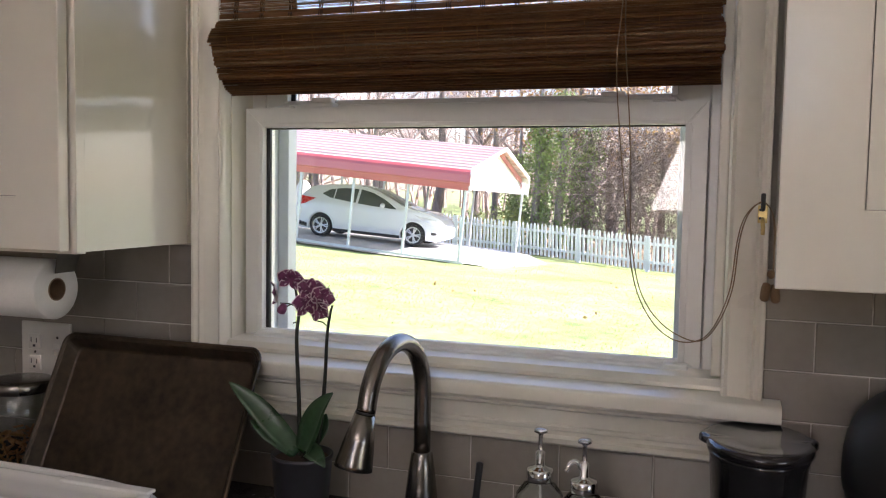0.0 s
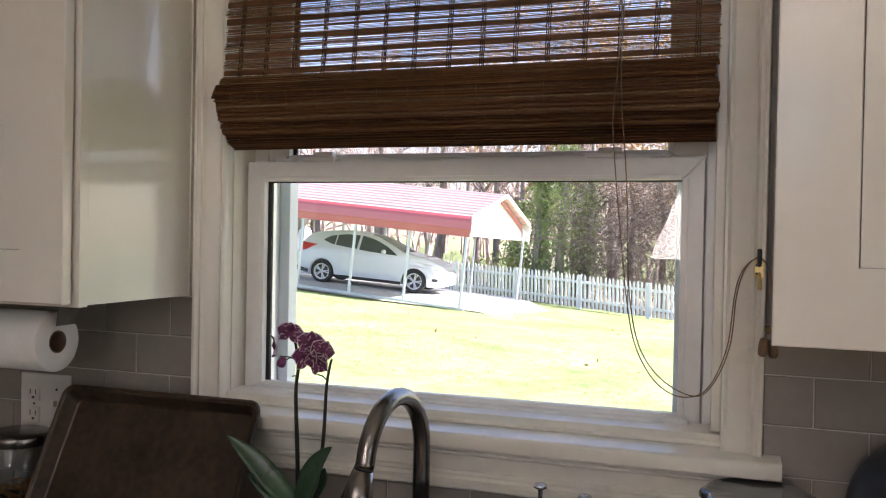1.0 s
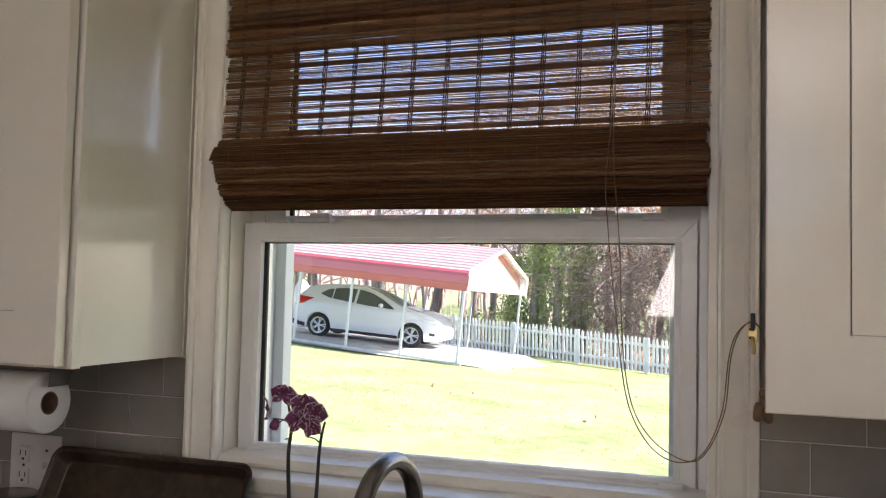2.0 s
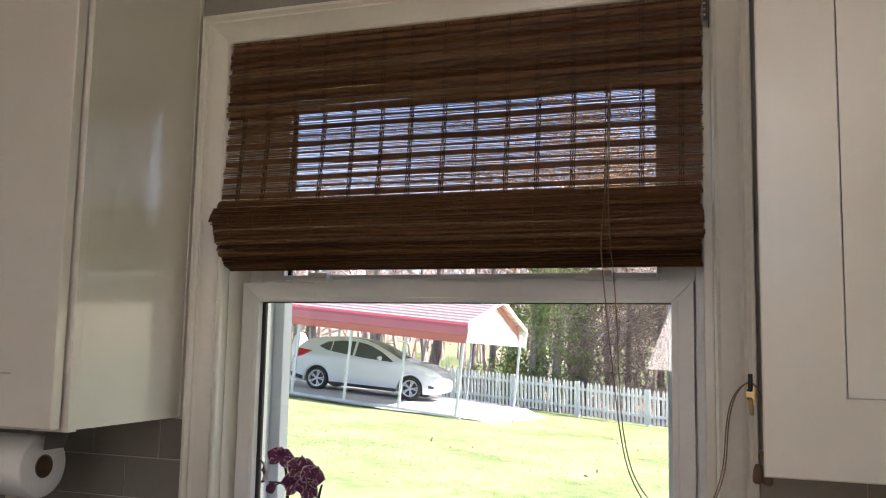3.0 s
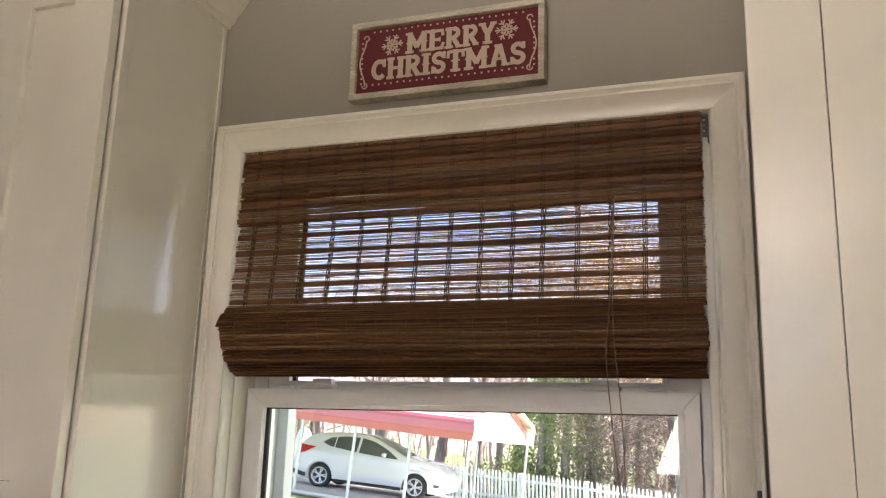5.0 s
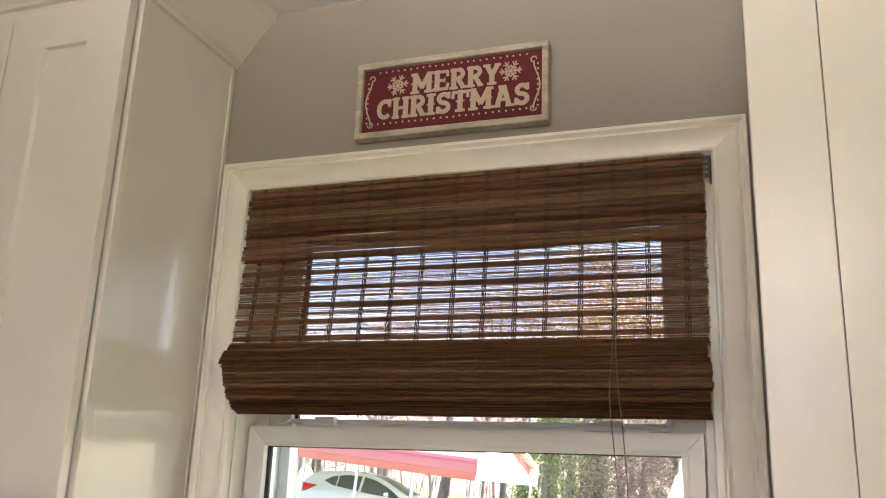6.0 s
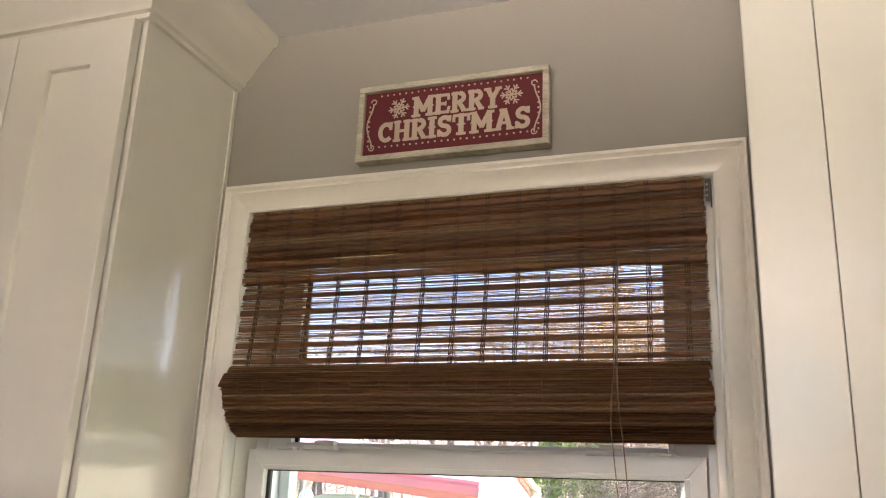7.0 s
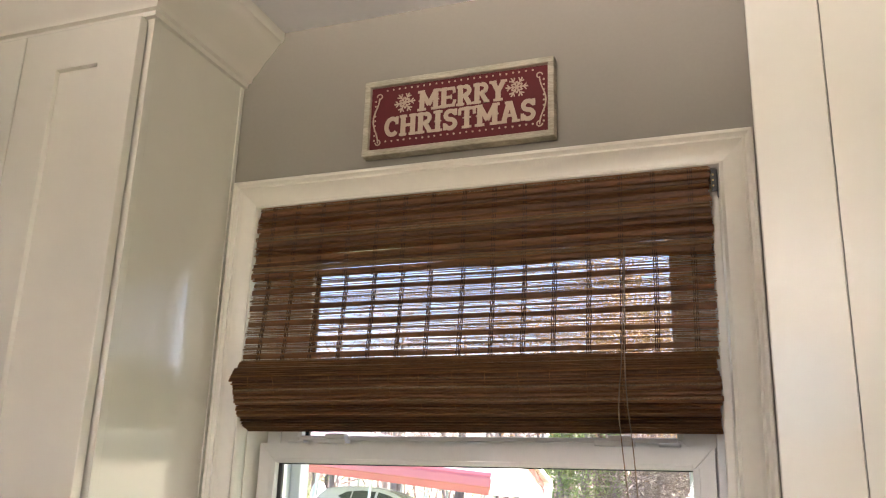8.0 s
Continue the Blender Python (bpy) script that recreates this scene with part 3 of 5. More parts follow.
def build_car(at):
    car = thing("car", "white compact hatchback car parked under the carport", "car", at)
    bm = bm_new()
    nx, nz = 146, 14
    rows = []
    for i in range(nx + 1):
        x = 4.358 * i / nx
        b, t = car_bot(x), car_top(x)
        b = min(b, t - 0.02)
        col = [(x, -car_half(x, b + (t - b) * k / nz), b + (t - b) * k / nz) for k in range(nz + 1)]
        w = car_half(x, t)
        arch = 0.035 if 0.6 < x < 3.0 else 0.03
        mid = [(x, -w * f, t + arch * (1 - f * f)) for f in (0.9, 0.6, 0.0, -0.6, -0.9)]
        rows.append(col + mid + [(a, -c, d) for a, c, d in reversed(col)])
    loft(bm, rows)
    body = part("body", bm, CARP, car, smooth=True)
    G0 = [(0.78, 1.18), (1.05, 1.09), (1.6, 1.035), (2.2, 0.985), (2.98, 0.955)]
    G1 = [(0.78, 1.19), (0.98, 1.32), (1.4, 1.395), (1.85, 1.40), (2.2, 1.345), (2.62, 1.18), (2.98, 0.965)]
    for s in (-1, 1):
        for a, b in ((0.79, 1.13), (1.16, 1.79), (1.86, 2.95)):
            xs = [a + (b - a) * k / 8 for k in range(9)]
            part("side_window", car_panel(([(x, pw(G0, x)) for x in xs], [(x, max(pw(G1, x), pw(G0, x) + 0.008)) for x in xs]), 0.005, 8, 4, s), CARG, car, "dark car window glass", smooth=True)
        part("tail_light", car_panel(([(0.08, 0.80), (0.36, 0.88)], [(0.18, 1.08), (0.64, 1.05)]), 0.012, 6, 4, s), REDL, car, "red tail light", smooth=True)
        part("headlight", car_panel(([(3.74, 0.73), (4.12, 0.65)], [(3.50, 0.86), (4.08, 0.77)]), 0.010, 6, 4, s), CLEARL, car, "clear swept headlight", smooth=True)
        part("sill_trim", car_panel(([(1.22, 0.185), (3.12, 0.185)], [(1.22, 0.27), (3.12, 0.27)]), 0.008, 8, 2, s), BLACKP, car)
        part("rear_bumper_trim", car_panel(([(0.03, 0.30), (0.44, 0.24)], [(0.01, 0.42), (0.46, 0.34)]), 0.008, 6, 2, s), BLACKP, car)
        part("fog_light", car_panel(([(3.98, 0.36), (4.12, 0.36)], [(3.98, 0.44), (4.12, 0.43)]), 0.010, 4, 2, s), BLACKP, car)
        mm = bm_new()
        lathe(mm, [(0.0, -0.07), (0.06, -0.06), (0.085, 0.0), (0.075, 0.06), (0.0, 0.075)], 14)
        mb = part("wing_mirror", mm, CARP, car, smooth=True)
        mb.matrix_basis = pose(2.60, s * 0.97, 1.03, 0, 90, 0) @ Matrix.Diagonal((0.75, 1.2, 0.9, 1))
        for hx in (1.05, 2.0):
            part("door_handle", boxes((hx - 0.1, hx + 0.1, s * 0.90 - 0.012, s * 0.90 + 0.012, 0.81, 0.845), bev=0.008), CARP, car)
    # windscreen and rear screen lie on the top surface
    for nm, x0, x1, f in (("windscreen", 2.12, 3.14, 0.88), ("rear_window", 0.12, 0.36, 0.80)):
        bm = bm_new()
        rws = []
        for i in range(9):
            x = x0 + (x1 - x0) * i / 8
            t, w = car_top(x), car_half(x, car_top(x))
            rws.append([bm.verts.new((x, w * f * k / 4, t + 0.012 + 0.03 * (1 - (f * k / 4) ** 2))) for k in range(-4, 5)])
        for a, b in zip(rws, rws[1:]):
            for k in range(8):
                bm.faces.new((a[k], a[k + 1], b[k + 1], b[k]))
        part(nm, bm, CARG, car, "dark sloping screen glass", smooth=True)
    part("grille", boxes((4.20, 4.33, -0.42, 0.42, 0.27, 0.40), bev=0.01), BLACKP, car)
    part("number_plate", boxes((4.335, 4.352, -0.26, 0.26, 0.44, 0.55), bev=0.004), WHITEM, car)
    ty = bm_new()
    lathe(ty, [(0.215, -0.095), (0.285, -0.10), (0.312, -0.075), (0.317, 0.0), (0.312, 0.075), (0.285, 0.10), (0.215, 0.095), (0.215, -0.095)], 36, caps=False)
    ty_me = mesh_of("tyre", ty, RUBBER, True)
    rm = bm_new()
    lathe(rm, [(0.205, 0.098), (0.222, 0.100), (0.222, 0.085), (0.205, 0.080), (0.19, 0.04), (0.205, 0.04), (0.205, 0.098)], 36, caps=False)
    lathe(rm, [(0.0, 0.05), (0.05, 0.05), (0.055, 0.075), (0.03, 0.09), (0.0, 0.092)], 16)
    for k in range(5):
        for d in (-0.17, 0.17):
            a = 2 * math.pi * k / 5
            p0 = Vector((math.cos(a) * 0.045, math.sin(a) * 0.045, 0.078))
            p1 = Vector((math.cos(a + d) * 0.21, math.sin(a + d) * 0.21, 0.086))
            tube(rm, [p0, p0.lerp(p1, 0.5) + Vector((0, 0, 0.004)), p1], [0.022, 0.017, 0.019], 6)
    rm_me = mesh_of("rim", rm, ALLOY)
    for a in AX:
        for s in (-1, 1):
            w = new("wheel", mesh_of("wheel", lathe(bm_new(), [(0.0, 0.0), (0.215, 0.0), (0.215, 0.03), (0.0, 0.03)], 24), BLACKP))
            w.parent = car
            w.matrix_basis = pose(a, s * 0.79, 0.317, 90 if s < 0 else -90, 0, 0)
            for nm, me in (("tyre", ty_me), ("rim", rm_me)):
                o = new(nm, me)
                o.parent = w
    # dark wheel housings and floor pan
    part("underbody", boxes((0.45, 3.95, -0.70, 0.70, 0.2, 0.72)), BLACKP, car)
    part("front_wheelhouse", boxes((3.12, 3.86, -0.80, 0.80, 0.30, 0.66)), BLACKP, car)
    part("rear_wheelhouse", boxes((0.47, 1.21, -0.80, 0.80, 0.30, 0.66)), BLACKP, car)
    return car


CAR_M = Matrix.Translation((-11.10, 20.52, 0.165)) @ pose(0, 0, 0, 0, 4.6, 5.8) @ Matrix.Scale(1.04, 4) @ Matrix.Translation((-0.84, 0.88, 0.0))
build_car(CAR_M)

# ---- trees and undergrowth ----
def branch(rng, verts, faces, p, d, r, length, depth, droop=0.0, kids=(3, 5), sides=5):
    n = 5 if depth > 1 else 3
    pts, rad = [p.copy()], [r]
    for i in range(n):
        d = (d + Vector((rng.gauss(0, 0.16), rng.gauss(0, 0.16), rng.gauss(0.02, 0.10) - droop))).normalized()
        p = p + d * length / n
        pts.append(p.copy())
        rad.append(r * (1 - 0.72 * (i + 1) / n))
    s = sides if depth > 1 else 3
    base = len(verts)
    for i, q in enumerate(pts):
        dd = (pts[min(i + 1, n)] - pts[max(i - 1, 0)]).normalized()
        u = dd.orthogonal().normalized()
        w = dd.cross(u)
        for k in range(s):
            a = 2 * math.pi * k / s
            verts.append(tuple(q + rad[i] * (math.cos(a) * u + math.sin(a) * w)))
    for i in range(n):
        for k in range(s):
            k2 = (k + 1) % s
            faces.append((base + i * s + k, base + i * s + k2, base + (i + 1) * s + k2, base + (i + 1) * s + k))
    tips = [pts[-1]]
    if depth > 0:
        for _ in range(rng.randint(*kids)):
            i = rng.randint(max(1, n // 2 - 1), n)
            dd = (pts[min(i, n)] - pts[i - 1]).normalized()
            side = Vector((rng.gauss(0, 1), rng.gauss(0, 1), rng.gauss(0.25, 0.5))).normalized()
            tips += branch(rng, verts, faces, pts[i].copy(), (dd * 0.55 + side * 0.75).normalized(), rad[i] * 0.62, length * rng.uniform(0.45, 0.7), depth - 1, droop * 1.3, kids, sides)
    return tips


def data_mesh(name, verts, faces, material):
    me = bpy.data.meshes.new(name)
    me.from_pydata(verts, [], faces)
    me.materials.append(material)
    me.update()
    return me


def leaf_quads(rng, centres, size, spread, per, verts, faces):
    for c in centres:
        for _ in range(per):
            p = c + Vector((rng.gauss(0, spread), rng.gauss(0, spread), rng.gauss(0, spread)))
            n = Vector((rng.gauss(0, 1), rng.gauss(-0.4, 1), rng.gauss(0.5, 1))).normalized()
            u = n.orthogonal().normalized()
            u = Matrix.Rotation(rng.uniform(0, 6.28), 3, n) @ u
            w = n.cross(u)
            s = size * rng.uniform(0.6, 1.3)
            b = len(verts)
            verts.extend([tuple(p - u * s), tuple(p + w * s * 0.55 + n * s * 0.15), tuple(p + u * s), tuple(p - w * s * 0.55 + n * s * 0.15)])
            faces.append((b, b + 1, b + 2, b + 3))


def build_tree(name, label, seed, x, y, h, r, depth=4, leaf=None, per=3, lean=0.0):
    rng = random.Random(seed)
    z = ground_z(x, y) - 0.15
    t = thing(name, label, "tree", pose(x, y, z), group="trees behind the fence")
    v, f = [], []
    pts = [Vector((0, 0, 0))]
    for i in range(1, 8):
        pts.append(Vector((lean * h * i / 7 + rng.gauss(0, 0.08), rng.gauss(0, 0.08), h * 0.75 * i / 7)))
    rad = [r * (1.35 if i == 0 else 1 - 0.75 * i / 7) for i in range(8)]
    part("trunk", tube(bm_new(), pts, rad, 9), BARK, t, smooth=True)
    tips = []
    for i in range(2, 8):
        for _ in range(rng.randint(1, 2) if i < 7 else 3):
            a = rng.uniform(0, 6.28)
            d = Vector((math.cos(a), math.sin(a), rng.uniform(0.4, 1.1))).normalized()
            tips += branch(rng, v, f, pts[i].copy(), d, rad[i] * 0.6, h * rng.uniform(0.22, 0.36), depth - 1, 0.0)
    o = new("limbs", data_mesh("limbs", v, f, TWIG))
    o.parent = t
    if leaf:
        v, f = [], []
        leaf_quads(rng, tips, 0.075, 0.28, per, v, f)
        o = new("crown", data_mesh("crown", v, f, leaf))
        o.parent = t
    return t


BARE = "bare grey-brown winter tree behind the picket fence"
for k, (x, y, h, r) in enumerate(((-11.9, 33.5, 12, 0.26), (-15.8, 36, 13, 0.24), (-18.5, 33, 10, 0.16), (-10.0, 40, 14, 0.2), (-13.6, 43, 14, 0.22), (-21.5, 40, 13, 0.22), (-17.0, 46, 15, 0.2), (-8.2, 36.5, 12, 0.18), (-24.0, 36, 11, 0.18), (-6.0, 44, 14, 0.24), (-14.2, 32.0, 12, 0.17), (-9.2, 32.5, 13, 0.16), (-16.8, 31.5, 11, 0.14), (-11.0, 36.5, 14, 0.18), (-19.8, 44, 15, 0.2), (-7.0, 40.5, 14, 0.16))):
    build_tree("bare_tree", BARE, 40 + k, x, y, h, r)
for k, (x, y, h, r) in enumerate(((-6.0, 33.6, 11, 0.22), (-3.6, 33.0, 12, 0.2), (-1.2, 34.5, 11, 0.22), (-4.8, 38, 13, 0.2), (1.5, 36, 12, 0.2), (-7.6, 34.5, 13, 0.18), (-2.4, 31.8, 12, 0.16), (0.2, 32.2, 11, 0.16))):
    build_tree("autumn_tree", "tall tree with sparse tan autumn leaves behind the fence", 80 + k, x, y, h, r, 4, DRY, 4)

# ivy-covered trunks: leaves in clumps round leaning stems
rng = random.Random(7)
for k, (x, y, h, w) in enumerate(((-7.1, 30.6, 5.2, 0.55), (-6.1, 30.2, 6.0, 0.75), (-5.2, 30.8, 5.4, 0.6), (-8.1, 31.4, 3.6, 0.45))):
    z = ground_z(x, y)
    t = thing("ivy_tree", "tree trunk thickly covered in green ivy", "tree", pose(x, y, z - 0.1), group="trees behind the fence")
    part("trunk", tube(bm_new(), [(0, 0, 0), (0.1, 0, h * 0.4), (0.25, 0.05, h * 0.8), (0.3, 0, h * 1.4)], [0.2, 0.16, 0.12, 0.05], 8), BARK, t, smooth=True)
    v, f = [], []
    cs = []
    for _ in range(150):
        u = rng.random() ** 0.8
        a = rng.uniform(0, 6.28)
        rr = w * rng.uniform(0.35, 1.0) * (1.05 - 0.55 * u)
        cs.append(Vector((0.25 * u + math.cos(a) * rr, math.sin(a) * rr, 0.1 + h * u)))
    leaf_quads(rng, cs, 0.066, 0.19, 23, v, f)
    o = new("crown", data_mesh("crown", v, f, IVY))
    o.parent = t

# hanging tangle of bare vines
for nm, n, x0, x1, y0, hh, sd in (("vine_thicket", 1700, -5.4, 0.8, 30.2, 5.2, 3), ("bare_shrub", 260, -16.5, -8.0, 31.5, 1.7, 5)):
    rng = random.Random(sd)
    v, f = [], []
    for _ in range(n):
        x, y = rng.uniform(x0, x1), y0 + rng.uniform(-0.7, 1.6)
        top = hh * rng.uniform(0.10, 1.0)
        p = Vector((x, y, ground_z(x, y) + (top if sd == 3 else 0.0)))
        d = Vector((rng.gauss(0, 0.7), rng.gauss(0, 0.4), rng.gauss(0.1 if sd == 3 else 1.0, 0.6))).normalized()
        branch(rng, v, f, p, d, rng.uniform(0.008, 0.02), rng.uniform(1.0, 2.4) if sd == 3 else rng.uniform(0.8, 1.7), 1, 0.10 if sd == 3 else 0.0, (2, 4), 3)
    o = new(nm, data_mesh(nm, v, f, TWIG))
    tagged(o, "tangled bare brown vines over the fence line" if sd == 3 else "low bare brown shrubs beyond the carport", "undergrowth", kind="stuff")

# leafy yellow-green shrubs
rng = random.Random(31)
for x, y, w, h, n in ((-19.5, 33.0, 1.6, 2.6, 120), (-22.5, 36.0, 1.8, 3.0, 120), (-7.9, 30.0, 0.55, 1.5, 70), (-9.6, 31.5, 0.7, 1.2, 60)):
    t = thing("leafy_shrub", "yellow-green leafy shrub behind the fence line", "shrub", pose(x, y, ground_z(x, y) - 0.05))
    v, f = [], []
    for _ in range(14):
        a = rng.uniform(0, 6.28)
        branch(rng, v, f, Vector((0, 0, 0)), Vector((math.cos(a) * 0.5, math.sin(a) * 0.5, 1)).normalized(), 0.02, h * rng.uniform(0.6, 0.9), 1, 0.0, (2, 4), 3)
    o = new("limbs", data_mesh("limbs", v, f, TWIG))
    o.parent = t
    v, f, cs = [], [], []
    for _ in range(n):
        a, u = rng.uniform(0, 6.28), rng.random()
        rr = w * math.sqrt(rng.random()) * (0.55 + 0.6 * math.sin(math.pi * min(1, 0.15 + 0.8 * u)))
        cs.append(Vector((math.cos(a) * rr, math.sin(a) * rr, 0.15 + h * u)))
    leaf_quads(rng, cs, 0.06, 0.16, 14, v, f)
    o = new("crown", data_mesh("crown", v, f, SHRUB))
    o.parent = t

# stand-in for an unidentified tall white shape beyond the car; its pole is added
cov = thing("white_upright", "tall rounded white upright shape beyond the car", "garden cover", pose(-14.0, 25.0, ground_z(-14.0, 25.0) - 0.02))
rc = random.Random(3)
rings = []
for z, r in ((0.0, 0.30), (0.25, 0.29), (0.7, 0.27), (1.15, 0.275), (1.45, 0.26), (1.65, 0.22), (1.78, 0.14), (1.83, 0.04)):
    rings.append([(r * (1 + 0.07 * math.sin(5 * a + z * 3) + rc.uniform(-0.02, 0.02)) * math.cos(a), r * (1 + 0.07 * math.sin(5 * a + z * 3)) * math.sin(a), z) for a in [2 * math.pi * k / 24 for k in range(24)]])
part("cover", loft(bm_new(), rings), WHITEM, cov, smooth=True)
part("pole", tube(bm_new(), [(0, 0, -0.05), (0, 0, 1.7)], 0.03, 8), GALV, cov)

# far woods behind everything
rng = random.Random(12)
v, f = [], []
for _ in range(280):
    x, y = rng.uniform(-75, 30), rng.uniform(52, 85)
    h = rng.uniform(6, 13)
    branch(rng, v, f, Vector((x, y, ground_z(x, y))), Vector((rng.gauss(0, 0.05), 0, 1)).normalized(), 0.16, h, 2, 0.0, (4, 7), 3)
tagged(new("far_woods", data_mesh("far_woods", v, f, TWIG)), "distant bare grey-brown winter woods", "woods", kind="stuff")

# grass blades and fallen leaves on the lawn
rng = np.random.default_rng(4)
n = 42000
gx = rng.uniform(-14, 3, n)
gy = 8.5 + 18.5 * rng.random(n) ** 1.2
v, f = [], []
for x, y in zip(gx, gy):
    if -20 < x < -5.1 and 18.7 < y < 24.7:
        continue
    z, h, a = ground_z(x, y), rng.uniform(0.010, 0.028), rng.uniform(0, 6.28)
    c, s = math.cos(a) * 0.012, math.sin(a) * 0.012
    b = len(v)
    lx, ly = rng.uniform(-0.03, 0.03, 2)
    v.extend([(x - c, y - s, z - 0.005), (x + c, y + s, z - 0.005), (x + lx, y + ly, z + h)])
    f.append((b, b + 1, b + 2))
tagged(new("grass", data_mesh("grass", v, f, BLADE)), "short bright green lawn grass blades", "grass", kind="stuff")
v, f = [], []
rl = random.Random(9)
cs = []
for _ in range(120):
    x, y = rl.uniform(-12, 2), rl.uniform(9, 26)
    cs.append(Vector((x, y, ground_z(x, y) + 0.05)))
leaf_quads(rl, cs, 0.034, 0.02, 1, v, f)
tagged(new("fallen_leaves", data_mesh("fallen_leaves", v, f, DRY)), "scattered brown fallen leaves on the lawn", "leaves", kind="stuff")

# ---- bamboo shade ----
shade = thing("bamboo_blind", "brown woven bamboo roman shade half raised in the window", "window blind")
BX0, BX1 = -0.886, 0.005
rng = random.Random(21)


def stick_mesh(name, w, t, seed, material, wob=0.0004, n=24):
    """A slat along x, slightly wavy; w high, t thick."""
    r = random.Random(seed)
    ph = [r.uniform(0, 6.28) for _ in range(3)]
    rings = []
    for i in range(n + 1):
        x = BX0 + (BX1 - BX0) * i / n
        dz = wob * (math.sin(7 * x + ph[0]) + 0.7 * math.sin(19 * x + ph[1]))
        k = 1 + 0.10 * math.sin(11 * x + ph[2])
        rings.append([(x, -t / 2, dz - w * k / 2), (x, -t / 2 - t * 0.35, dz), (x, -t / 2, dz + w * k / 2), (x, t / 2, dz + w * k / 2), (x, t / 2, dz - w * k / 2)])
    return mesh_of(name, loft(bm_new(), rings), material)


def twine_mesh(name, seed, n=150):
    r = random.Random(seed)
    bm = bm_new()
    for ph in (0, math.pi):
        pts = []
        for i in range(n + 1):
            x = BX0 + (BX1 - BX0) * i / n
            a = x * 2 * math.pi / 0.016 + ph
            pts.append((x, 0.0013 * math.sin(a), 0.0015 * math.cos(a) + 0.0006 * math.sin(9 * x + seed)))
        tube(bm, pts, 0.0014, 4)
    return mesh_of(name, bm, TWINE)


THIN = [stick_mesh("slat", 0.0064, 0.0014, s + 70, BAMBOO) for s in range(5)]
SLAT = [stick_mesh("slat", 0.0092, 0.0014, s, BAMBOO) for s in range(6)]
WIDE = [stick_mesh("slat", 0.0100, 0.0016, s + 9, BAMBOO) for s in range(6)]
FOLDED = [stick_mesh("slat", 0.0080, 0.0016, s + 50, BAMBOO) for s in range(4)]
RD = [stick_mesh("reed", 0.00118, 0.0011, s + 20, REED, 0.0004) for s in range(9)]
TW = [twine_mesh("twine", s) for s in range(3)]
PITCH = 0.0330      # one repeat of the weave


def stick(me, nm, y, z, tilt=0.0, dx=None):
    o = new(nm, me)
    o.parent = shade
    o.matrix_basis = pose(rng.uniform(-0.0035, 0.0035) if dx is None else dx, y, z + rng.uniform(-0.0004, 0.0004), tilt, rng.uniform(-0.04, 0.04), 0)


def open_weave(zc, n, yf, low):
    """Repeats of one flat slat, then loose reeds with a twisted twine among them."""
    for k in range(n):
        z = zc - PITCH * k
        stick(rng.choice(SLAT), "slat", yf(z), z)
        if z > 1.97:
            stick(rng.choice(SLAT), "slat", yf(z) + 0.002, z - 0.0175)
        for j in range(11):
            zr = z - 0.0058 - 0.00218 * j
            if zr < low:
                break
            if j == 5:
                stick(rng.choice(TW), "twine", yf(zr) - 0.0006, zr)
            else:
                stick(rng.choice(RD), "reed", yf(zr), zr + rng.uniform(-0.0004, 0.0004))


def close_weave(z1, n, yf):
    """The doubled valance: two slats side by side, tight reeds and a twine."""
    for k in range(n):
        z = z1 - PITCH * k
        stick(rng.choice(WIDE), "slat", yf(z - 0.0052), z - 0.0052)
        for j in range(3):
            stick(rng.choice(RD), "reed", yf(z) - 0.0006, z - 0.0108 - 0.00135 * j)
        stick(rng.choice(THIN), "slat", yf(z - 0.0177), z - 0.0177)
        for j in range(9):
            zr = z - 0.0216 - 0.00132 * j
            if j in (2, 6):
                stick(rng.choice(TW if (j + k) % 2 else RD), "twine" if (j + k) % 2 else "reed", yf(zr) - 0.0018, zr)
            else:
                stick(rng.choice(RD), "reed", yf(zr), zr)


def y_front(z):
    return -0.016 - 0.010 * (2.112 - z) / 0.17


def y_back(z):
    return -0.008 - 0.026 * ((2.112 - z) / 0.335) ** 1.6


for j in range(5):
    stick(rng.choice(RD if j != 2 else TW), "reed" if j != 2 else "twine", y_front(2.11) - 0.0004 * (j == 2), 2.1105 - 0.0019 * j)
close_weave(2.1005, 4, y_front)
stick(rng.choice(WIDE), "slat", y_front(1.963), 1.9632)
for j in range(3):
    stick(rng.choice(RD), "reed", y_front(1.957), 1.9570 - 0.0019 * j)
open_weave(2.0940, 9, y_back, 1.788)
stick(rng.choice(SLAT), "slat", y_back(1.798), 1.7975)
stick(rng.choice(TW), "twine", y_back(1.789), 1.7890)
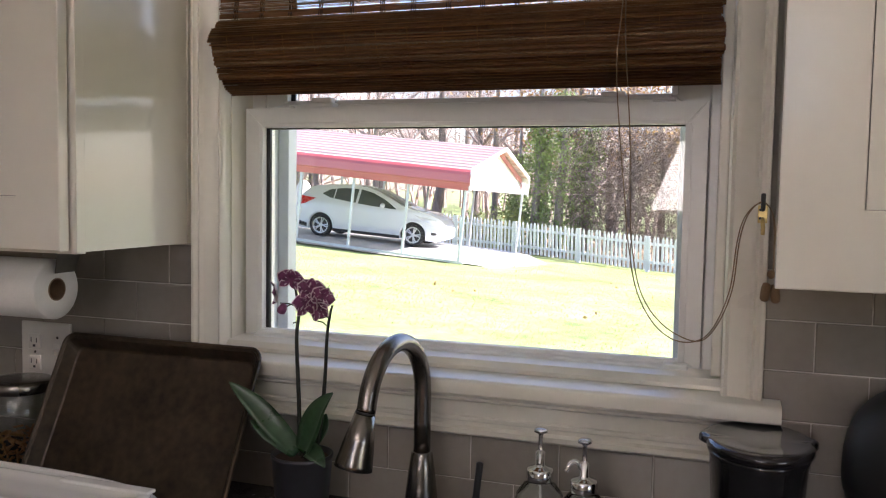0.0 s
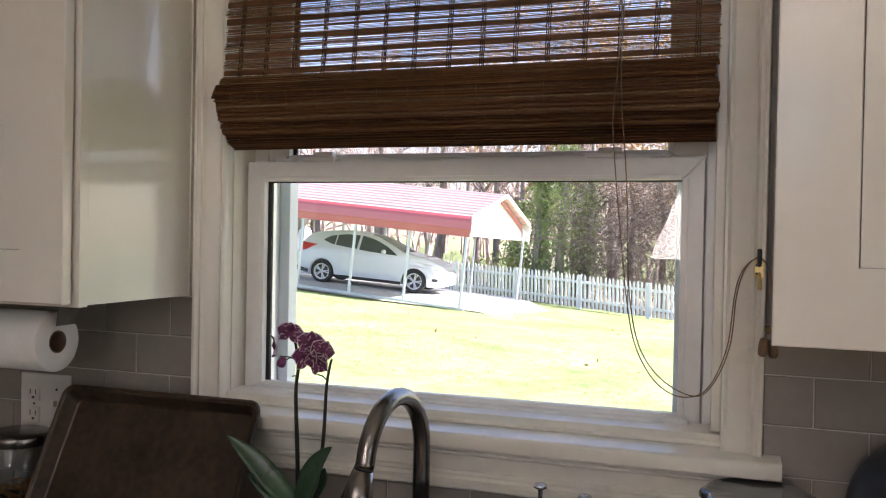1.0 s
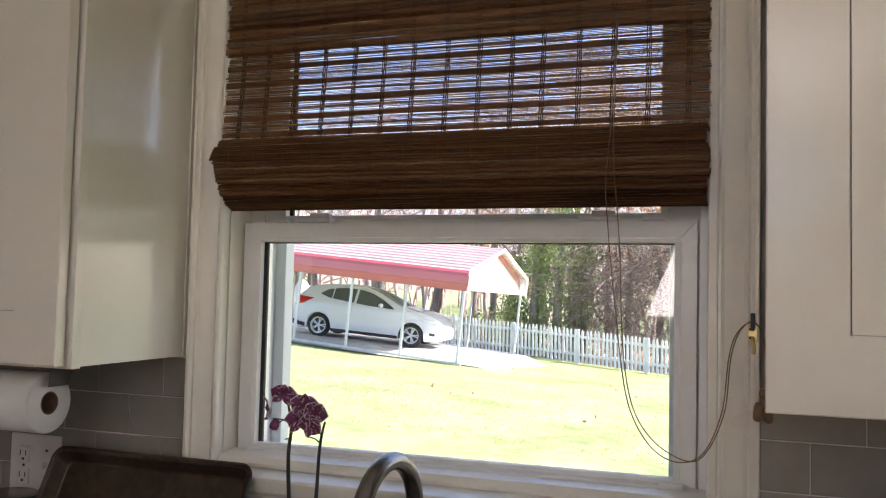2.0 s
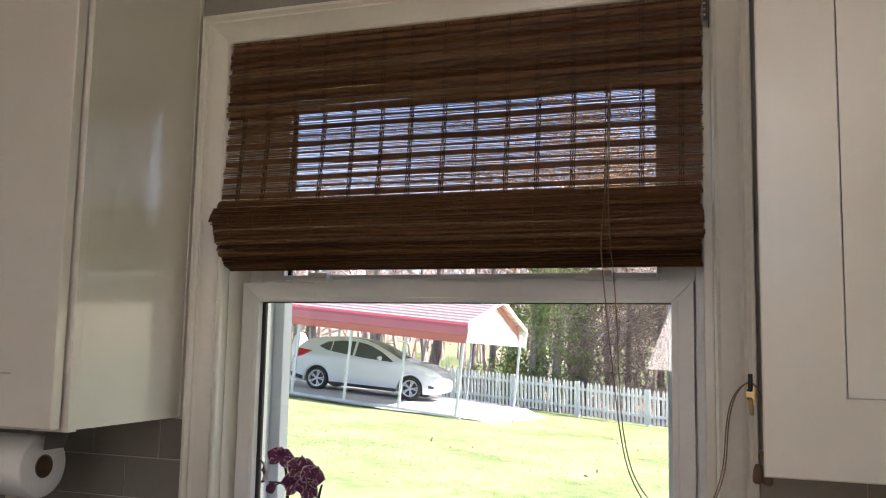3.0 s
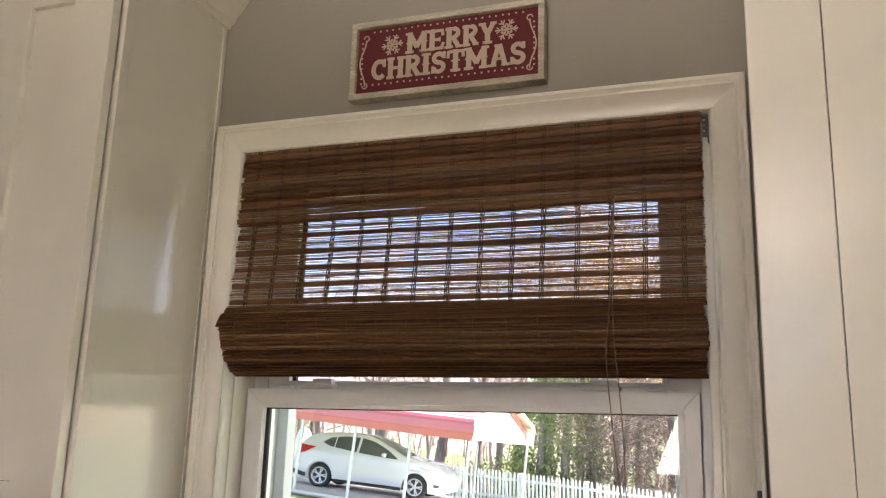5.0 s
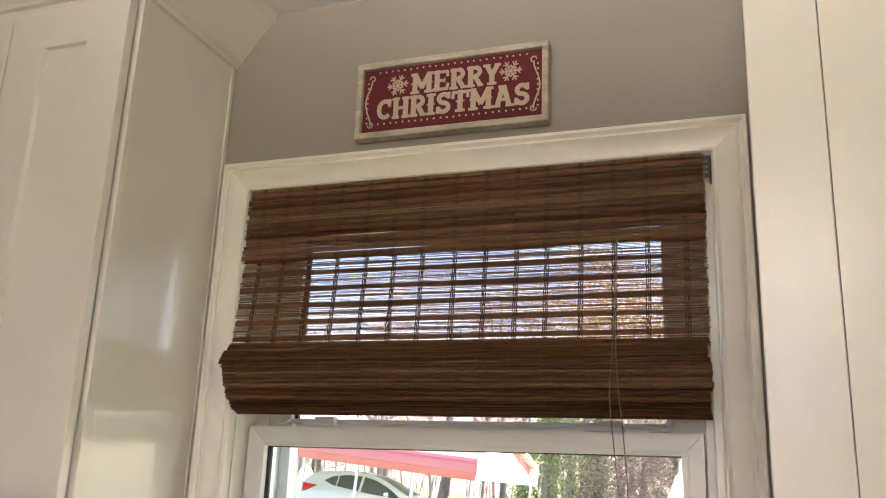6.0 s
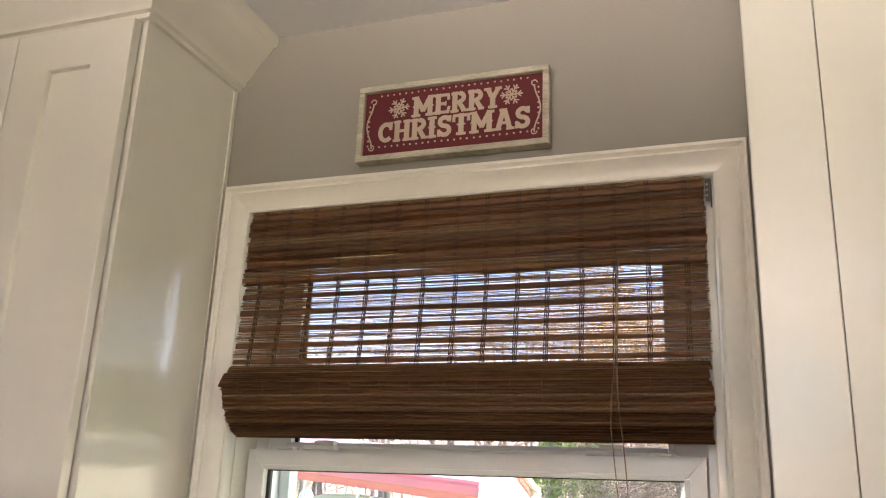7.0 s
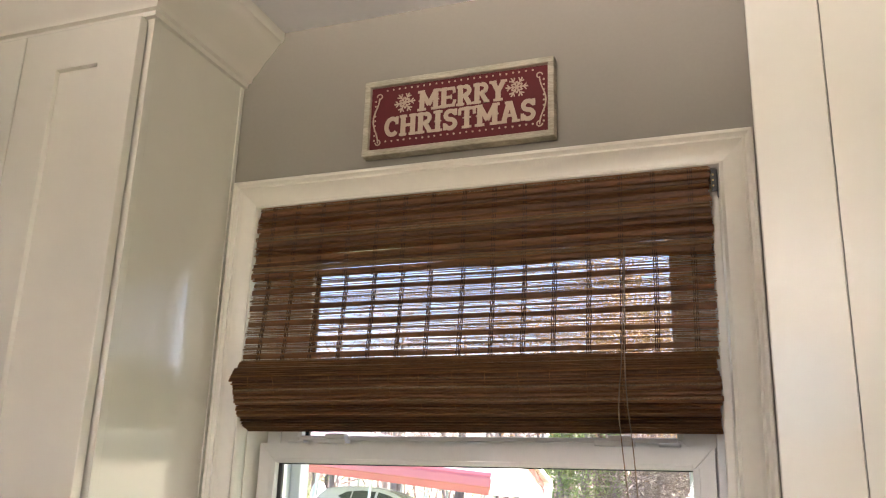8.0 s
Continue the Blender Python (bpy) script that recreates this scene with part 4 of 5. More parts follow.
# raised folds: each pleat is a run of slats that comes forward and goes back
FOLD = [(-0.036, 1.785), (-0.047, 1.772), (-0.063, 1.755), (-0.058, 1.747), (-0.022, 1.750), (-0.060, 1.741), (-0.057, 1.729), (-0.018, 1.733), (-0.053, 1.722), (-0.047, 1.708), (-0.006, 1.713), (-0.038, 1.700), (-0.028, 1.688), (0.010, 1.693), (-0.016, 1.680), (0.000, 1.668), (0.018, 1.660)]
for k, ((ya, za), (yb, zb)) in enumerate(zip(FOLD, FOLD[1:])):
    L = math.hypot(yb - ya, zb - za)
    front = zb < za - 0.004
    step = 0.0066 if front else 0.0052
    n = max(1, round(L / step))
    dx = rng.uniform(-0.005, 0.003) - (0.006 if k in (1, 2) else 0.0)
    tl = math.degrees(math.atan2(yb - ya, za - zb))
    for i in range(n):
        u = (i + 0.5) / n
        pick = rng.random()
        me, nm = (rng.choice(FOLDED), "slat") if front and pick < 0.7 else (rng.choice(SLAT), "slat")
        stick(me, nm, ya + (yb - ya) * u, za + (zb - za) * u, -tl if abs(tl) < 90 else 0, dx + rng.uniform(-0.0015, 0.0015))
        if front:
            for e in (0.25, 0.42, 0.58):
                stick(rng.choice(RD), "reed", ya + (yb - ya) * (u + e / n) - 0.0016, za + (zb - za) * (u + e / n), 0, dx)
    if front and k % 3 != 1:
        stick(rng.choice(TW), "twine", yb - 0.0022, zb + 0.0012, 0, dx)
back = bm_new()
loft(back, [[(x, y, z) for y, z in ((-0.030, 1.784), (-0.040, 1.768), (-0.018, 1.750), (-0.014, 1.733), (-0.002, 1.713), (0.012, 1.693), (0.020, 1.668), (0.026, 1.672), (0.022, 1.70), (-0.005, 1.79))] for x in (BX0 + 0.008, BX1 - 0.006)])
part("folded_lining", back, BAMBOO, shade)
# warp threads that bind the reeds
for c in range(15):
    wx = -0.853 + 0.0589 * c + rng.uniform(-0.003, 0.003)
    for d in (-0.0033, 0.0, 0.0033):
        for yf, z1, z0, r, m in ((y_front, 2.111, 1.951, 0.0009, WARP), (y_back, 1.957, 1.786, 0.0013, WARP)):
            pts = []
            z = z1
            while z > z0:
                pts.append((wx + d + rng.uniform(-0.0008, 0.0008) - 0.004 * (z1 - z), yf(z) - 0.0016 * (1 if len(pts) % 2 else -0.4), z))
                z -= 0.0055
            part("warp_thread", tube(bm_new(), pts, r, 4), m, shade)
    pts = [(wx + rng.uniform(-0.001, 0.001), y - 0.002, z) for y, z in FOLD[:3] + [FOLD[5], FOLD[8], FOLD[11], FOLD[14]]]
    part("warp_thread", tube(bm_new(), pts, 0.0007, 4), REED, shade)
part("head_rail", boxes((BX0 + 0.004, BX1 - 0.002, -0.010, 0.030, 2.084, 2.1065)), BAMBOO, shade)
brk = thing("bracket", "dark brass blind bracket screwed to the jamb", "bracket")
part("plate", boxes((0.0165, 0.0185, -0.016, 0.020, 2.064, 2.104), bev=0.0008), BLACKP, brk)
part("flange", boxes((0.0085, 0.0165, -0.0165, -0.0145, 2.064, 2.104), bev=0.0006), BLACKP, brk)
BRASS = mat("brass", (0.62, 0.47, 0.20), 0.3, 0.2, 40, 200, metal=1.0)
STEEL = mat("brushed_steel", (0.25, 0.235, 0.215), 0.26, 0.12, 6, 260, 0.0002, metal=1.0, stretch=(1, 1, 0.15))
CHROME = mat("chrome", (0.75, 0.75, 0.76), 0.08, 0.04, metal=1.0)
for z in (2.074, 2.084, 2.094):
    part("screw", boxes((0.010, 0.013, -0.0182, -0.0164, z - 0.0015, z + 0.0015), bev=0.0006), BRASS, brk)

# ---- pull cord, cleat and wooden tassel ----
cord = thing("pull_cord", "thin tan blind cord looped over the cleat", "cord", pose(-0.006, 0, 0))
C1 = [(-0.132, -0.058, 1.958), (-0.138, -0.070, 1.79), (-0.1445, -0.076, 1.70), (-0.146, -0.050, 1.648), (-0.139, -0.040, 1.559), (-0.131, -0.040, 1.487), (-0.121, -0.040, 1.397), (-0.105, -0.042, 1.326), (-0.073, -0.044, 1.274), (-0.033, -0.044, 1.254), (0.005, -0.042, 1.270), (0.032, -0.040, 1.334), (0.041, -0.040, 1.412), (0.049, -0.040, 1.447), (0.063, -0.038, 1.468), (0.078, -0.036, 1.473), (0.090, -0.036, 1.458), (0.094, -0.036, 1.42), (0.094, -0.036, 1.365)]
C2 = [(-0.130, -0.058, 1.958), (-0.134, -0.070, 1.79), (-0.131, -0.076, 1.70), (-0.129, -0.050, 1.647), (-0.124, -0.040, 1.559), (-0.122, -0.040, 1.487), (-0.116, -0.040, 1.398), (-0.099, -0.042, 1.326), (-0.064, -0.044, 1.279), (-0.016, -0.046, 1.257), (0.012, -0.044, 1.276), (0.036, -0.042, 1.336), (0.044, -0.042, 1.412), (0.053, -0.042, 1.450), (0.066, -0.040, 1.470), (0.079, -0.038, 1.4745), (0.091, -0.038, 1.455), (0.0955, -0.038, 1.42), (0.095, -0.038, 1.365)]
for c in (C1, C2):
    part("strand", tube(bm_new(), smooth_pts(c, 8), 0.0010, 5), CORD, cord, smooth=True)
WOODP = mat("turned_wood", (0.17, 0.10, 0.05), 0.5, 0.3, 30, 150, 0.0006)
tas = thing("cord_pull", "small brown wooden cord pull beside the casing", "cord pull", pose(-0.007, 0, 0))
for x, z, tl in ((0.086, 1.352, 6), (0.099, 1.350, -5)):
    bm = lathe(bm_new(), [(0.0025, 0.009), (0.005, 0.008), (0.0068, 0.002), (0.0072, -0.009), (0.0066, -0.017), (0.0035, -0.020)], 14)
    part("knob", bm, WOODP, tas, smooth=True, at=pose(x, -0.038, z - 0.008, 0, tl, 0))
part("knot", lathe(bm_new(), [(0.002, 0.006), (0.006, 0.003), (0.0065, -0.003), (0.002, -0.007)], 10), TWINE, tas, smooth=True, at=pose(0.093, -0.038, 1.366))
cl = thing("cord_cleat", "small brass cord cleat screwed to the casing", "cleat", pose(-0.0065, 0, 0))
part("plate", boxes((0.070, 0.084, -0.031, -0.027, 1.443, 1.470), bev=0.0012), BRASS, cl)
part("horn", tube(bm_new(), smooth_pts([(0.077, -0.029, 1.463), (0.077, -0.036, 1.468), (0.077, -0.037, 1.478), (0.077, -0.034, 1.487)], 4), [0.0035] * 13, 8), GASKET, cl, smooth=True)
part("horn", tube(bm_new(), smooth_pts([(0.077, -0.029, 1.450), (0.077, -0.036, 1.444), (0.078, -0.037, 1.436), (0.078, -0.034, 1.426)], 4), [0.0032] * 13, 8), BRASS, cl, smooth=True)
for z in (1.450, 1.463):
    part("screw", lathe(bm_new(), [(0.0, 0.0), (0.0022, 0.0), (0.0018, 0.0012), (0.0, 0.0015)], 10), BLACKP, cl, at=pose(0.0735, -0.031, z, 90, 0, 0))

# ---- sign ----
SX0, SX1, SZ0, SZ1 = -0.656, -0.262, 2.196, 2.360
SW = mat("sign_whitewashed_wood", (0.34, 0.31, 0.22), 0.75, 0.30, 12, 90, 0.0012, stretch=(1, 1, 5), tint=(0.47, 0.43, 0.34))
SR = mat("sign_red_paint", (0.105, 0.006, 0.009), 0.75, 0.12, 10, 120, 0.0003)
SC = mat("sign_cream_paint", (0.47, 0.385, 0.285), 0.6, 0.08, 20, 160, 0.0002)
sign = thing("christmas_sign", "red framed sign lettered in cream on the wall", "sign")
bm = bm_new()
fw = 0.0125
for a in ((SX0, SX1, -0.030, -0.004, SZ0, SZ0 + fw), (SX0, SX1, -0.030, -0.004, SZ1 - fw, SZ1), (SX0 + 0.0004, SX0 + fw, -0.0298, -0.004, SZ0 + fw, SZ1 - fw), (SX1 - fw, SX1 - 0.0004, -0.0298, -0.004, SZ0 + fw, SZ1 - fw)):
    box(bm, *a, 0.002)
part("frame", bm, SW, sign, "whitewashed wooden frame")
part("panel", boxes((SX0 + fw, SX1 - fw, -0.020, -0.004, SZ0 + fw, SZ1 - fw)), SR, sign, "dark red painted panel")
part("wall_hook", boxes((-0.47, -0.45, -0.004, -0.0005, 2.30, 2.33)), BLACKP, sign)


def flat(bm, pts, w, y=-0.0215):
    """A painted ribbon of width w along (x, z) points, mitred at its bends."""
    P = [Vector(p) for p in pts]
    n = len(P) - 1
    e = (P[1] - P[0]).normalized() * w * 0.15
    f = (P[n] - P[n - 1]).normalized() * w * 0.15
    rings = []
    for i, p in enumerate(P):
        d = ((P[i] - P[i - 1]).normalized() if i else Vector((0, 0))) + ((P[i + 1] - P[i]).normalized() if i < n else Vector((0, 0)))
        d.normalize()
        m = Vector((-d.y, d.x)) * w / 2
        q = p - e if i == 0 else (p + f if i == n else p)
        rings.append([(q.x + m.x, y, q.y + m.y), (q.x - m.x, y, q.y - m.y), (q.x - m.x, -0.0198, q.y - m.y), (q.x + m.x, -0.0198, q.y + m.y)])
    loft(bm, rings)


def arc(cx, cz, rx, rz, a0, a1, n=8):
    return [(cx + rx * math.cos(radians(a0 + (a1 - a0) * i / n)), cz + rz * math.sin(radians(a0 + (a1 - a0) * i / n))) for i in range(n + 1)]


def foot(x, z, w=0.40):
    """A slab serif, short and thin, at the end of a stem."""
    return ("serif", [(x - w / 2, z), (x + w / 2, z)])


TOP, BOT = 0.945, 0.055
SLAB = {
    "M": [("stem", [(0.17, 0.02), (0.17, 0.98)]), ("stem", [(0.83, 0.02), (0.83, 0.98)]), ("slant", [(0.17, 0.95), (0.50, 0.28)]), ("slant", [(0.83, 0.95), (0.50, 0.28)]), foot(0.17, BOT, 0.38), foot(0.83, BOT, 0.38), foot(0.12, TOP, 0.28), foot(0.88, TOP, 0.28), ("nub", [(0.02, 0.5), (0.2, 0.5)]), ("nub", [(0.8, 0.5), (0.98, 0.5)])],
    "E": [("stem", [(0.25, 0.02), (0.25, 0.98)]), ("bar", [(0.03, TOP - 0.02), (0.90, TOP - 0.02)]), ("bar", [(0.25, 0.5), (0.72, 0.5)]), ("bar", [(0.03, BOT + 0.02), (0.92, BOT + 0.02)]), ("bar", [(0.86, 0.92), (0.90, 0.70)]), ("bar", [(0.86, 0.08), (0.94, 0.32)]), ("nub", [(0.72, 0.60), (0.72, 0.40)])],
    "R": [("stem", [(0.25, 0.02), (0.25, 0.98)]), ("bar", [(0.05, TOP - 0.02), (0.55, TOP - 0.02)]), ("bowl", arc(0.55, 0.72, 0.25, 0.20, 88, -88)), ("bar", [(0.25, 0.50), (0.58, 0.50)]), ("slant", [(0.52, 0.48), (0.80, 0.10)]), foot(0.25, BOT, 0.46), foot(0.84, BOT, 0.30)],
    "Y": [("slant", [(0.20, 0.94), (0.50, 0.45)]), ("slant", [(0.82, 0.94), (0.50, 0.45)]), ("stem", [(0.50, 0.50), (0.50, 0.02)]), foot(0.18, TOP, 0.38), foot(0.84, TOP, 0.34), foot(0.50, BOT, 0.50)],
    "C": [("bowl", arc(0.55, 0.5, 0.36, 0.39, 48, 312, 16)), ("bar", [(0.84, 0.96), (0.84, 0.62)]), ("nub", [(0.08, 0.5), (0.3, 0.5)])],
    "H": [("stem", [(0.20, 0.02), (0.20, 0.98)]), ("stem", [(0.80, 0.02), (0.80, 0.98)]), ("bar", [(0.2, 0.5), (0.8, 0.5)]), foot(0.20, BOT), foot(0.80, BOT), foot(0.20, TOP), foot(0.80, TOP)],
    "I": [("stem", [(0.50, 0.02), (0.50, 0.98)]), foot(0.50, BOT, 0.90), foot(0.50, TOP, 0.90), ("nub", [(0.12, 0.5), (0.88, 0.5)])],
    "S": [("bowl", arc(0.50, 0.71, 0.30, 0.20, 25, 255, 12) + arc(0.50, 0.29, 0.32, 0.21, 75, -160, 12)), ("bar", [(0.84, 0.97), (0.84, 0.70)]), ("bar", [(0.14, 0.03), (0.14, 0.32)])],
    "T": [("stem", [(0.50, 0.02), (0.50, 0.98)]), ("bar", [(0.06, TOP - 0.02), (0.94, TOP - 0.02)]), ("bar", [(0.08, 0.94), (0.06, 0.66)]), ("bar", [(0.92, 0.94), (0.94, 0.66)]), foot(0.50, BOT, 0.52), ("nub", [(0.26, 0.5), (0.74, 0.5)])],
    "A": [("slant", [(0.22, 0.06), (0.47, 0.96)]), ("slant", [(0.80, 0.06), (0.53, 0.96)]), ("bar", [(0.3, 0.34), (0.7, 0.34)]), foot(0.18, BOT, 0.36), foot(0.83, BOT, 0.36), foot(0.46, TOP, 0.34)],
}
STROKE = {"stem": 0.235, "slant": 0.215, "bowl": 0.205, "bar": 0.135, "serif": 0.115, "nub": 0.06}
ADVANCE = {"M": 1.22, "I": 0.50, "S": 0.84, "A": 1.05}


def letters(word, x0, x1, z0, z1):
    """The word in cream slab-serif capitals, letter by letter, filling the given box."""
    total = sum(ADVANCE.get(c, 0.92) for c in word)
    unit, h, x = (x1 - x0) / total, z1 - z0, x0
    for c in word:
        w = ADVANCE.get(c, 0.92) * unit
        lw = w * 0.97
        bm = bm_new()
        for i, (kind, pts) in enumerate(SLAB[c]):
            flat(bm, [(x + (w - lw) / 2 + px * lw, z0 + pz * h) for px, pz in pts], STROKE[kind] * h, -0.0213 - 0.00006 * i)
        part("letter", bm, SC, sign)
        x += w


letters("MERRY", -0.541, -0.357, 2.285, 2.3285)
letters("CHRISTMAS", -0.615, -0.298, 2.236, 2.2805)

for cx, cz, rot in ((-0.570, 2.308, 0.1), (-0.337, 2.309, 0.0)):
    bm = bm_new()
    for k in range(6):
        a = rot + k * math.pi / 3
        u, w = Vector((math.cos(a), math.sin(a))), Vector((-math.sin(a), math.cos(a)))
        c = Vector((cx, cz))
        flat(bm, [tuple(c), tuple(c + u * 0.022)], 0.0028)
        for s in (-1, 1):
            flat(bm, [tuple(c + u * 0.013), tuple(c + u * 0.019 + w * 0.006 * s)], 0.0022, -0.0213)
            flat(bm, [tuple(c + u * 0.006), tuple(c + u * 0.011 + w * 0.0055 * s)], 0.0024, -0.0211)
    part("snowflake", bm, SC, sign)
dot = mesh_of("dot", lathe(bm_new(), [(0.0, 0.0), (0.0021, 0.0), (0.0019, 0.0012), (0.0, 0.0014)], 10), SC)
for k in range(24):
    for z in (2.2275, 2.3405):
        o = new("dot", dot)
        o.parent = sign
        o.matrix_basis = pose(-0.609 + k * 0.0132 + rng.uniform(-0.0008, 0.0008), -0.0198, z + rng.uniform(-0.0006, 0.0006), 90, 0, 0)
for s, xc in ((1, SX0 + 0.026), (-1, SX1 - 0.026)):
    bm = bm_new()
    pts = []
    for i in range(31):
        t = i / 30
        pts.append((xc + s * (0.006 * math.cos(t * math.pi * 2) - 0.002), SZ0 + 0.030 + 0.098 * t))
    flat(bm, pts, 0.0026)
    for e, zc in ((1, SZ1 - 0.032), (-1, SZ0 + 0.031)):
        flat(bm, [(xc + s * (0.004 + 0.0055 * math.cos(a * 0.5) * -1), zc + e * 0.0055 * math.sin(a * 0.5)) for a in range(0, 10)], 0.0022, -0.0212)
    part("scroll", bm, SC, sign)
    for k in range(9):
        o = new("dot", dot)
        o.parent = sign
        o.matrix_basis = pose(xc - s * 0.004, -0.0198, SZ0 + 0.036 + k * 0.0108, 90, 0, 0)

# ---- along the worktop ----
TOPZ = 0.914
DARKPAN = mat("baked_on_tray", (0.034, 0.023, 0.014), 0.42, 0.5, 7, 60, 0.0006, metal=0.35, tint=(0.068, 0.047, 0.029))
tray = thing("baking_tray", "dark stained rimmed baking tray leaning against the backsplash", "baking tray", Matrix.Translation((-0.985, -0.214, TOPZ)) @ pose(0, 0, 0, -27, 0, 0) @ Matrix.Scale(0.95, 4))


def rounded(x, z, r, n=5):
    """A rounded rectangle, half sizes x and z."""
    out = []
    for cx, cz, a0 in ((x - r, z - r, 0), (-x + r, z - r, 90), (-x + r, -z + r, 180), (x - r, -z + r, 270)):
        for k in range(n + 1):
            a = radians(a0 + 90 * k / n)
            out.append((cx + r * math.cos(a), cz + r * math.sin(a)))
    return out


def ring_xz(x, z, r, y, cz):
    return [(a, y, b + cz) for a, b in rounded(x, z, r)]


H2 = 0.163
rings = [ring_xz(0.2285, H2, 0.022, -0.002, H2), ring_xz(0.2265, H2 - 0.002, 0.020, -0.006, H2), ring_xz(0.222, H2 - 0.007, 0.018, -0.004, H2), ring_xz(0.209, H2 - 0.020, 0.016, 0.019, H2), ring_xz(0.205, H2 - 0.024, 0.014, 0.021, H2), ring_xz(0.205, H2 - 0.024, 0.014, 0.0225, H2), ring_xz(0.211, H2 - 0.019, 0.016, 0.0205, H2), ring_xz(0.2285, H2, 0.022, 0.001, H2)]
bm = bm_new()
vs = [[bm.verts.new(p) for p in r] for r in rings]
for a, b in zip(vs, vs[1:] + vs[:1]):
    for i in range(len(a)):
        j = (i + 1) % len(a)
        bm.faces.new((a[i], a[j], b[j], b[i]))
bm.faces.new(vs[4])
bm.faces.new(vs[5][::-1])
part("pan", bm, DARKPAN, tray)
rim = ring_xz(0.2285, H2, 0.022, -0.004, H2)
part("rolled_rim", tube(bm_new(), rim + rim[:1], 0.0042, 7), DARKPAN, tray, smooth=True)

# orchid
POTM = mat("dark_glazed_pot", (0.035, 0.035, 0.042), 0.35, 0.15, 12, 90, 0.0003)
LEAF = mat("orchid_leaf", (0.022, 0.06, 0.026), 0.28, 0.25, 14, 80, 0.0004, tint=(0.042, 0.092, 0.042))
STEM = mat("orchid_stem", (0.018, 0.021, 0.012), 0.5, 0.3, 40, 200)
PETAL = mat("orchid_petal", (0.075, 0.010, 0.045), 0.45, 0.35, 90, 260, 0.0, tint=(0.20, 0.04, 0.13))
PEDGE = mat("orchid_petal_mark", (0.62, 0.50, 0.55), 0.5, 0.2, 60, 200)
SOIL = mat("bark_chips", (0.06, 0.04, 0.025), 0.9, 0.4, 60, 200, 0.004)
PX, PY = -0.665, -0.115
orch = thing("potted_orchid", "purple orchid with dark leaves in a grey pot", "potted plant", pose(PX, PY, TOPZ))
part("pot", lathe(bm_new(), [(0.042, 0.0), (0.044, 0.002), (0.0525, 0.104), (0.054, 0.106), (0.054, 0.112), (0.050, 0.112), (0.049, 0.100), (0.0, 0.098)], 40), POTM, orch, smooth=True)
part("soil", lathe(bm_new(), [(0.0, 0.097), (0.0485, 0.097), (0.046, 0.104), (0.02, 0.108), (0.0, 0.107)], 24), SOIL, orch)
S1 = [(-0.004, 0.0, 0.10), (-0.008, 0.002, 0.20), (-0.011, -0.002, 0.31), (-0.008, 0.0, 0.355), (-0.012, -0.003, 0.392), (-0.018, -0.008, 0.420)]
S2 = [(0.022, 0.004, 0.10), (0.034, 0.004, 0.17), (0.042, 0.002, 0.25), (0.046, 0.0, 0.32), (0.050, 0.002, 0.355), (0.054, 0.003, 0.372)]
for s in (S1, S2):
    pp = smooth_pts(s, 6)
    part("stem", tube(bm_new(), pp, [0.0042 - 0.0024 * i / len(pp) for i in range(len(pp))], 7), STEM, orch, smooth=True)
for a, b in (((-0.009, 0, 0.365), (-0.040, -0.008, 0.372)), ((-0.010, 0, 0.372), (-0.034, -0.006, 0.363)), ((0.050, 0, 0.350), (0.024, -0.006, 0.360)), ((-0.009, 0, 0.335), (-0.018, -0.003, 0.338)), ((0.048, 0, 0.335), (0.030, -0.004, 0.345))):
    part("flower_stalk", tube(bm_new(), [a, Vector(a).lerp(Vector(b), 0.5) + Vector((0, 0, 0.003)), b], 0.0012, 5), STEM, orch)


def petal(bm, length, width, turn, tilt, m, cup=0.25, n=6):
    rows = []
    for i in range(n + 1):
        t = i / n
        w = width * math.sin(math.pi * min(1, 0.08 + 0.92 * t)) ** 0.7 * (0.55 + 0.45 * math.sin(math.pi * t)) + 0.0004
        row = []
        for k in (-1, -0.5, 0, 0.5, 1):
            p = Vector((k * w / 2, -cup * length * t * t + 0.06 * width * k * k, length * t))
            row.append(bm.verts.new(m @ (Matrix.Rotation(turn, 4, "Y") @ (Matrix.Rotation(tilt, 4, "X") @ p))))
        rows.append(row)
    for a, b in zip(rows, rows[1:]):
        for k in range(4):
            bm.faces.new((a[k], a[k + 1], b[k + 1], b[k]))


